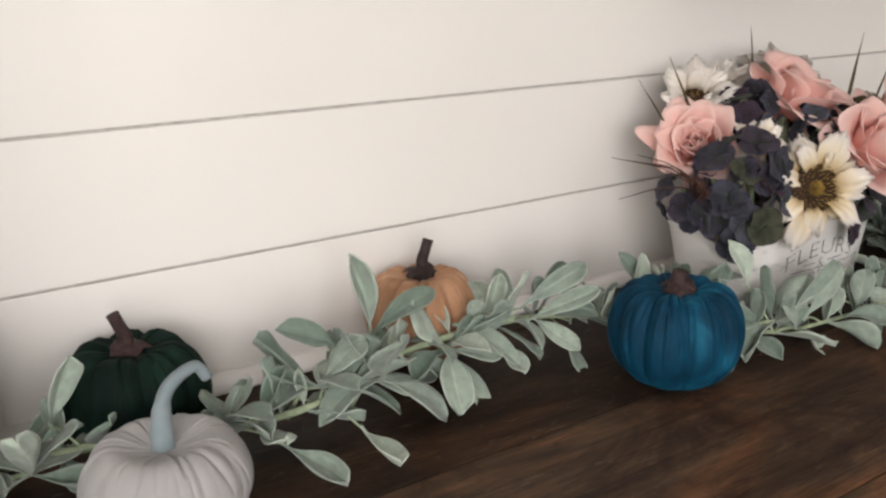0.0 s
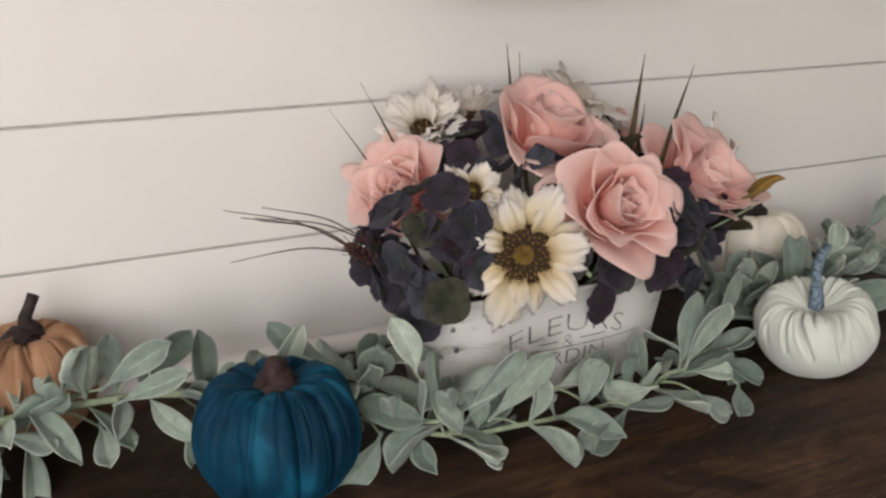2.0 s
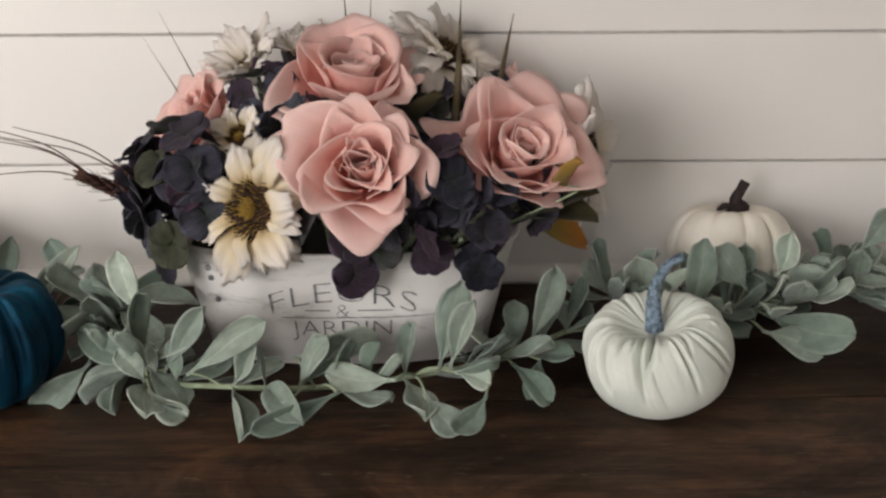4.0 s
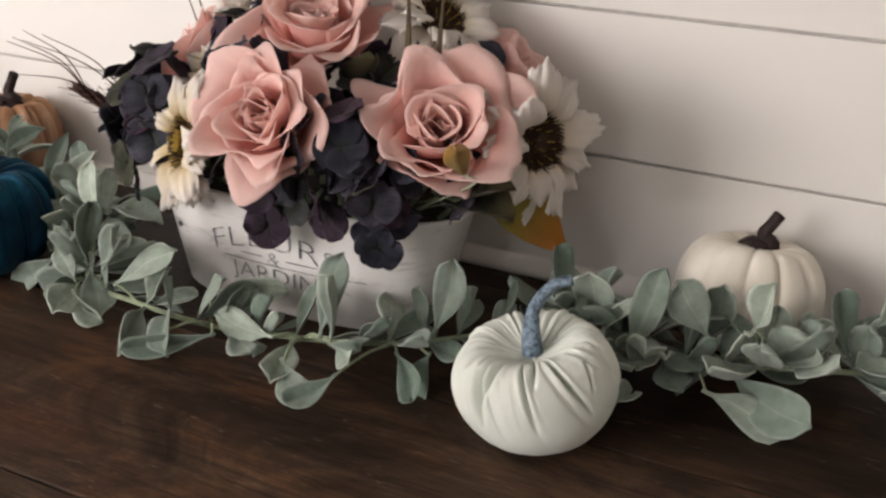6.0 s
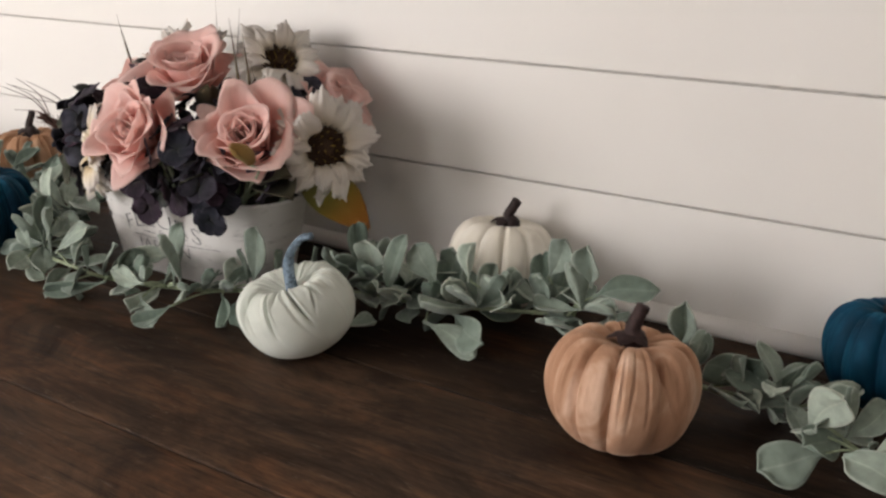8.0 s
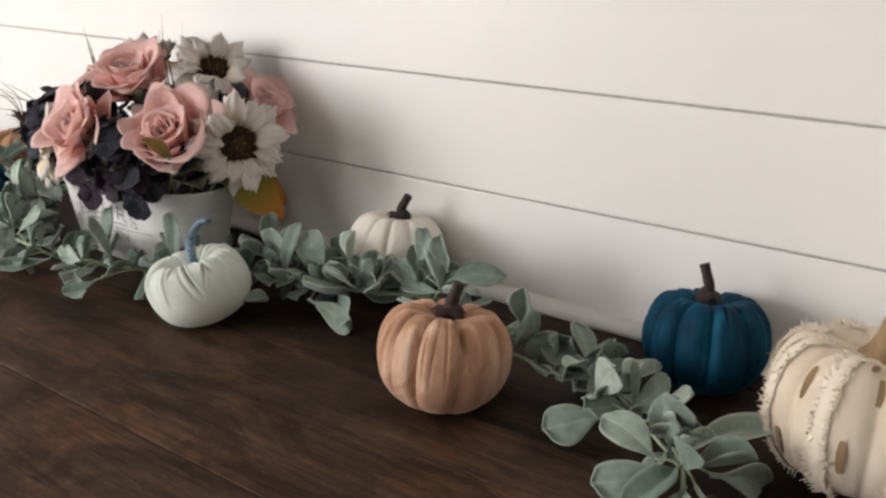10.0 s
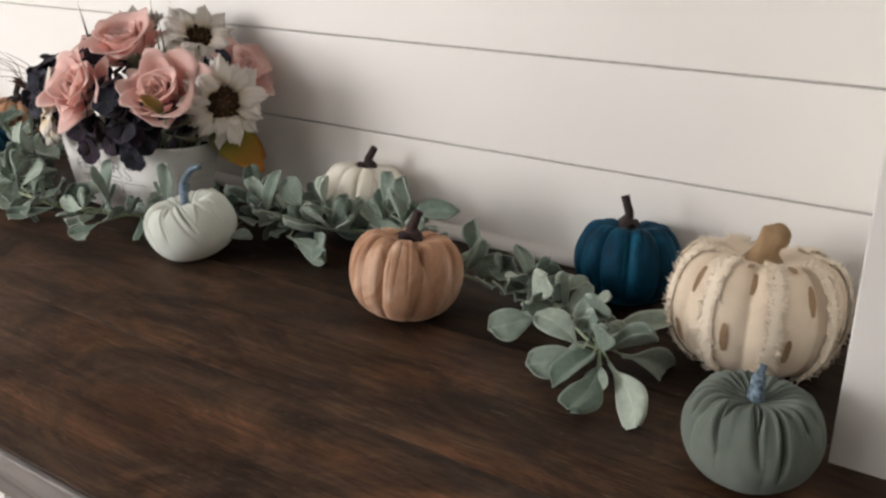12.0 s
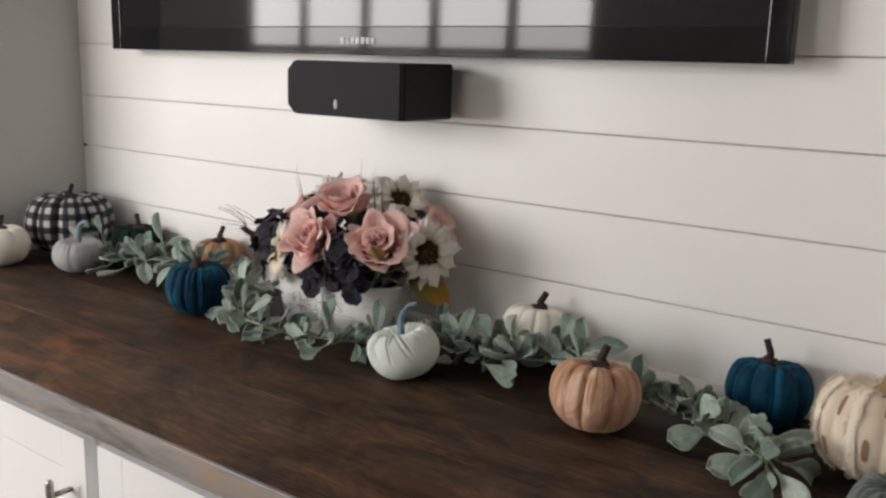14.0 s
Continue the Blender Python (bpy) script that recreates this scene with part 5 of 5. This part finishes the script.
def rosette(c, count, size, seed, droop=(-0.35, 0.5)):
    rnd = random.Random(seed)
    st = part("sprig", rod([(c[0] - 0.02, c[1] + 0.02, 0.02), (c[0] - 0.01, c[1] + 0.01, c[2] * 0.9), c], [0.002, 0.0018], 8, 6), M_SPRIG, garland)
    for k in range(count):
        a = k * 2.39996 + rnd.uniform(-0.25, 0.25)
        e = rnd.uniform(*droop) if k > count * 0.35 else rnd.uniform(0.4, 1.4)
        s = size * rnd.uniform(0.8, 1.12)
        d = clear_down(Vector(c), Vector((math.cos(a), math.sin(a), e)).normalized(), s)
        leaf_at(Vector(c), d, rnd.uniform(-0.35, 0.35), s, rnd, st)


rosette((0.640, -0.165, 0.034), 6, 0.9, 92)
rosette((0.405, -0.120, 0.040), 6, 1.0, 93)
rosette((0.450, -0.130, 0.052), 7, 0.95, 106, (-0.4, 0.6))
rosette((-0.680, -0.150, 0.034), 5, 0.9, 95)
rosette((-0.840, -0.140, 0.040), 6, 1.0, 96)
rosette((-0.625, -0.150, 0.050), 7, 1.15, 97)
rosette((-0.575, -0.165, 0.048), 7, 1.10, 98)
rosette((-0.492, -0.140, 0.046), 8, 1.05, 99, (-0.7, 0.35))

rosette((-0.222, -0.180, 0.048), 8, 1.15, 100, (-0.5, 0.5))
rosette((-0.180, -0.250, 0.034), 6, 1.05, 101, (-0.5, 0.2))
rosette((0.200, -0.135, 0.036), 7, 1.05, 103, (-0.4, 0.4))
rosette((0.265, -0.140, 0.034), 7, 1.05, 104, (-0.5, 0.4))
rosette((0.345, -0.145, 0.036), 8, 1.10, 105, (-0.5, 0.4))

# larger leaves: foot and tip, above the table
LEAVES_WEST = [
    (-0.563, -0.128, 0.074, -0.579, -0.136, 0.147),
    (-0.566, -0.128, 0.070, -0.504, -0.136, 0.112),
    (-0.477, -0.115, 0.030, -0.468, -0.186, 0.007),
    (-0.482, -0.103, 0.030, -0.521, -0.129, 0.005),
    (-0.423, -0.121, 0.030, -0.415, -0.155, 0.005),
    (-0.347, -0.123, 0.030, -0.354, -0.176, 0.005),
    (-0.478, -0.127, 0.062, -0.445, -0.183, 0.058),
    (-0.612, -0.196, 0.030, -0.613, -0.246, 0.005),
    (-0.673, -0.185, 0.030, -0.649, -0.244, 0.005),
    (-0.819, -0.113, 0.057, -0.807, -0.121, 0.117),
    (-0.649, -0.120, 0.030, -0.655, -0.128, 0.058),
    (-0.596, -0.128, 0.072, -0.628, -0.136, 0.102),
    (-0.446, -0.126, 0.062, -0.426, -0.134, 0.100),
    (-0.384, -0.141, 0.064, -0.360, -0.149, 0.101),
]
LEAVES_ORANGE = [
    (-0.420, -0.150, 0.070, -0.365, -0.172, 0.112),
    (-0.430, -0.150, 0.066, -0.440, -0.172, 0.118),
    (-0.412, -0.150, 0.056, -0.352, -0.180, 0.086),
    (-0.319, -0.165, 0.040, -0.339, -0.175, 0.078),
    (-0.306, -0.168, 0.028, -0.270, -0.176, 0.096),
    (-0.266, -0.172, 0.024, -0.204, -0.186, 0.058),
]
LEAVES_PLANTER = [
    (-0.165, -0.254, 0.030, -0.125, -0.261, 0.093),
    (-0.170, -0.280, 0.030, -0.145, -0.281, 0.005),
    (-0.063, -0.294, 0.030, -0.081, -0.294, 0.005),
    (0.033, -0.291, 0.030, 0.059, -0.304, 0.005),
    (0.043, -0.255, 0.030, 0.057, -0.263, 0.101),
    (-0.227, -0.236, 0.030, -0.264, -0.269, 0.005),
    (-0.175, -0.270, 0.030, -0.185, -0.278, 0.056),
    (-0.191, -0.223, 0.064, -0.203, -0.231, 0.108),
    (-0.270, -0.149, 0.062, -0.279, -0.157, 0.096),
    (0.116, -0.214, 0.030, 0.135, -0.222, 0.102),
    (0.056, -0.257, 0.030, 0.085, -0.268, 0.026),
    (0.100, -0.244, 0.030, 0.128, -0.253, 0.005),
]
LEAVES_FRONT = [
    (0.051, -0.254, 0.030, 0.075, -0.262, 0.100),
    (-0.028, -0.285, 0.030, -0.087, -0.298, 0.005),
    (0.078, -0.292, 0.030, 0.059, -0.309, 0.005),
    (0.123, -0.232, 0.030, 0.117, -0.258, 0.005),
    (-0.185, -0.238, 0.030, -0.233, -0.246, 0.055),
    (-0.147, -0.259, 0.030, -0.090, -0.264, 0.078),
    (-0.217, -0.189, 0.030, -0.232, -0.197, 0.081),
    (-0.337, -0.128, 0.030, -0.336, -0.136, 0.083),
    (-0.071, -0.233, 0.030, -0.012, -0.241, 0.054),
    (0.012, -0.269, 0.030, -0.039, -0.257, 0.026),
]
LEAVES_MIDDLE = [
    (0.254, -0.168, 0.030, 0.265, -0.176, 0.096),
    (0.285, -0.111, 0.030, 0.264, -0.119, 0.070),
    (0.299, -0.125, 0.030, 0.312, -0.133, 0.086),
    (0.312, -0.190, 0.030, 0.365, -0.175, 0.005),
    (0.332, -0.135, 0.030, 0.380, -0.114, 0.026),
    (0.412, -0.126, 0.073, 0.433, -0.134, 0.118),
    (0.203, -0.119, 0.030, 0.217, -0.127, 0.058),
    (0.253, -0.240, 0.030, 0.269, -0.207, 0.026),
    (0.336, -0.145, 0.060, 0.342, -0.153, 0.102),
    (0.290, -0.164, 0.030, 0.312, -0.124, 0.026),
]
LEAVES_EAST = [
    (0.686, -0.222, 0.030, 0.651, -0.261, 0.026),
    (0.765, -0.269, 0.030, 0.720, -0.309, 0.026),
    (0.777, -0.284, 0.030, 0.780, -0.340, 0.005),
    (0.783, -0.275, 0.030, 0.838, -0.316, 0.005),
    (0.786, -0.254, 0.030, 0.835, -0.202, 0.006),
    (0.749, -0.228, 0.030, 0.795, -0.173, 0.026),
    (0.747, -0.223, 0.030, 0.752, -0.231, 0.076),
    (0.748, -0.262, 0.030, 0.713, -0.270, 0.063),
    (0.772, -0.264, 0.030, 0.777, -0.272, 0.066),
    (0.743, -0.232, 0.030, 0.734, -0.240, 0.061),
    (0.777, -0.279, 0.030, 0.781, -0.307, 0.026),
]
LEAVES_PEACH = [
    (0.540, -0.119, 0.030, 0.545, -0.127, 0.077),
    (0.612, -0.158, 0.030, 0.579, -0.166, 0.050),
    (0.666, -0.205, 0.030, 0.690, -0.213, 0.077),
    (0.605, -0.153, 0.030, 0.618, -0.161, 0.066),
    (0.654, -0.173, 0.030, 0.606, -0.159, 0.026),
    (0.462, -0.136, 0.070, 0.506, -0.140, 0.096),
    (0.460, -0.136, 0.078, 0.456, -0.144, 0.118),
    (0.670, -0.162, 0.030, 0.689, -0.170, 0.057),
    (0.325, -0.155, 0.030, 0.383, -0.203, 0.027),
    (0.308, -0.155, 0.051, 0.283, -0.163, 0.091),
    (0.217, -0.139, 0.030, 0.216, -0.147, 0.080),
    (0.347, -0.140, 0.030, 0.375, -0.148, 0.072),
]


def leaves_to(rows, owner, seed, half=0.0130):
    """Leaves from foot to tip, their faces turned up and to the front."""
    rnd = random.Random(seed)
    for x0, y0, z0, x1, y1, z1 in rows:
        foot, d = Vector((x0, y0, z0)), Vector((x1 - x0, y1 - y0, z1 - z0))
        ln = d.length
        d.normalize()
        face = Vector((rnd.uniform(-0.3, 0.3), -0.75, rnd.uniform(0.35, 0.75)))
        face = (face - d * face.dot(d)).normalized()
        side = face.cross(d)
        turn = Matrix((d, side, face)).transposed().to_4x4()
        k = ln / 0.050
        w = half * rnd.uniform(0.88, 1.12) / 0.0132 * min(1.0, 0.5 + ln / 0.09)
        hang("leaf", LEAVES[rnd.randrange(len(LEAVES))], owner, "", Matrix.Translation(foot) @ turn @ Matrix.Diagonal((k, w, min(k, 1.0), 1)))
        root = min(SPINE, key=lambda q: (Vector(q) - foot).length)
        if (Vector(root) - foot).length > 0.004:
            part("leaf_stalk", rod([root, tuple((Vector(root) + foot) / 2 + Vector((0, 0, 0.004))), tuple(foot + d * 0.003)], [0.0013, 0.0010], 8, 5), M_SPRIG, owner)


for rows, stem_index, seed in ((LEAVES_WEST, 0, 1), (LEAVES_ORANGE, 0, 7), (LEAVES_PLANTER, 1, 2), (LEAVES_FRONT, 1, 3), (LEAVES_MIDDLE, 2, 4), (LEAVES_EAST, 3, 5), (LEAVES_PEACH, 3, 6)):
    leaves_to(rows, STEMS[stem_index], seed, (0.0122, 0.0128, 0.0142, 0.0168)[stem_index])


# ---- frayed cloth pumpkin: seams, slits ----
def frayed(p, r, h, ribs=9):
    rnd = random.Random(3)
    body = [c for c in p.children if c.name.startswith("body")][0]
    me = body.data
    nu, nv = 240, 56

    def surf(i, j):
        return me.vertices[(j - 1) * nu + int(round(i)) % nu].co.copy()
    cut = [i for i in range(nu) if i % 27 == 8]
    for c in cut[:9]:
        bm = bmesh.new()
        strip = []
        for j in range(9, 51):
            a = surf(c, j)
            n = Vector((a.x, a.y, (a.z - h * 0.5) * 1.1)).normalized()
            t = Vector((-a.y, a.x, 0)).normalized()
            w = 0.0070 + 0.0030 * noise.noise(Vector((c, j * 0.4, 0)))
            strip.append((a + n * 0.0014 - t * (w + rnd.uniform(-0.0016, 0.0016)), a + n * (0.0034 + rnd.uniform(0, 0.0012)), a + n * 0.0014 + t * (w + rnd.uniform(-0.0016, 0.0016))))
            for _ in range(9):
                s = rnd.choice((-1, 1))
                d = (t * s * rnd.uniform(0.5, 1.2) + n * rnd.uniform(0.0, 0.8) + Vector((0, 0, rnd.uniform(-0.6, 0.6)))).normalized() * rnd.choice((0.003, 0.004, 0.005, 0.007)) * rnd.uniform(0.8, 1.3)
                q = a + n * 0.002 + t * s * rnd.uniform(0, w) + Vector((0, 0, rnd.uniform(-0.0012, 0.0012)))
                tube(bm, [q, q + d * 0.55 + Vector((0, 0, rnd.uniform(-0.001, 0.001))), q + d], [0.00045, 0.0004, 0.00025], 3)
        vs = [[bm.verts.new(v) for v in s] for s in strip]
        for a, b in zip(vs, vs[1:]):
            bm.faces.new((a[0], a[1], b[1], b[0]))
            bm.faces.new((a[1], a[2], b[2], b[1]))
        part("frayed_seam", bm, M_FRAY, p, "frayed cream cloth seam")
    for c, j0, j1 in ((22, 19, 26), (48, 28, 36), (73, 18, 25), (127, 26, 33), (151, 17, 24), (160, 33, 41), (178, 20, 28), (186, 36, 43), (204, 19, 26), (213, 32, 40), (232, 20, 28), (240, 36, 43), (131, 38, 44), (207, 44, 48), (182, 45, 49), (20, 34, 41)):
        bm = bmesh.new()
        rows = []
        for j in range(j0, j1 + 1):
            a = surf(c, j)
            n = Vector((a.x, a.y, (a.z - h * 0.5) * 1.1)).normalized()
            t = Vector((-a.y, a.x, 0)).normalized()
            w = 0.0034 * math.sin(math.pi * (j - j0 + 0.35) / (j1 - j0 + 0.7)) ** 0.4 * (1 + 0.12 * rnd.uniform(-1, 1))
            rows.append([bm.verts.new(a + n * 0.0009 + t * w * s) for s in (-1, 0, 1)])
        for a, b in zip(rows, rows[1:]):
            for k in range(2):
                bm.faces.new((a[k], a[k + 1], b[k + 1], b[k]))
        part("slit", bm, M_BURLAP, p, "torn slit showing tan burlap")


frayed(creamp, 0.081, 0.124)

# ---- shiplap boards, last ----
BOARD = mesh_of("board", boxed(WEST + 0.001, ROOM_E - 0.001, 0.0, 0.0060, GAP / 2, PITCH - GAP / 2, 0.0009), M_SHIP, False)
for k in range(-8, 13):
    z = TOP + k * PITCH
    if z < -0.06 or z + PITCH > CEIL + 0.02:
        continue
    hang("board", BOARD, ship, "", Matrix.Translation((0, 0, z)))
part("shrinkage_gap", boxed(WEST + 0.0012, WEST + 0.010, -0.0008, 0.005, TOP + 2 * PITCH - 0.0035, TOP + 2 * PITCH + 0.0035), M_STEM, ship, "dark chink at the end of a board joint", False)
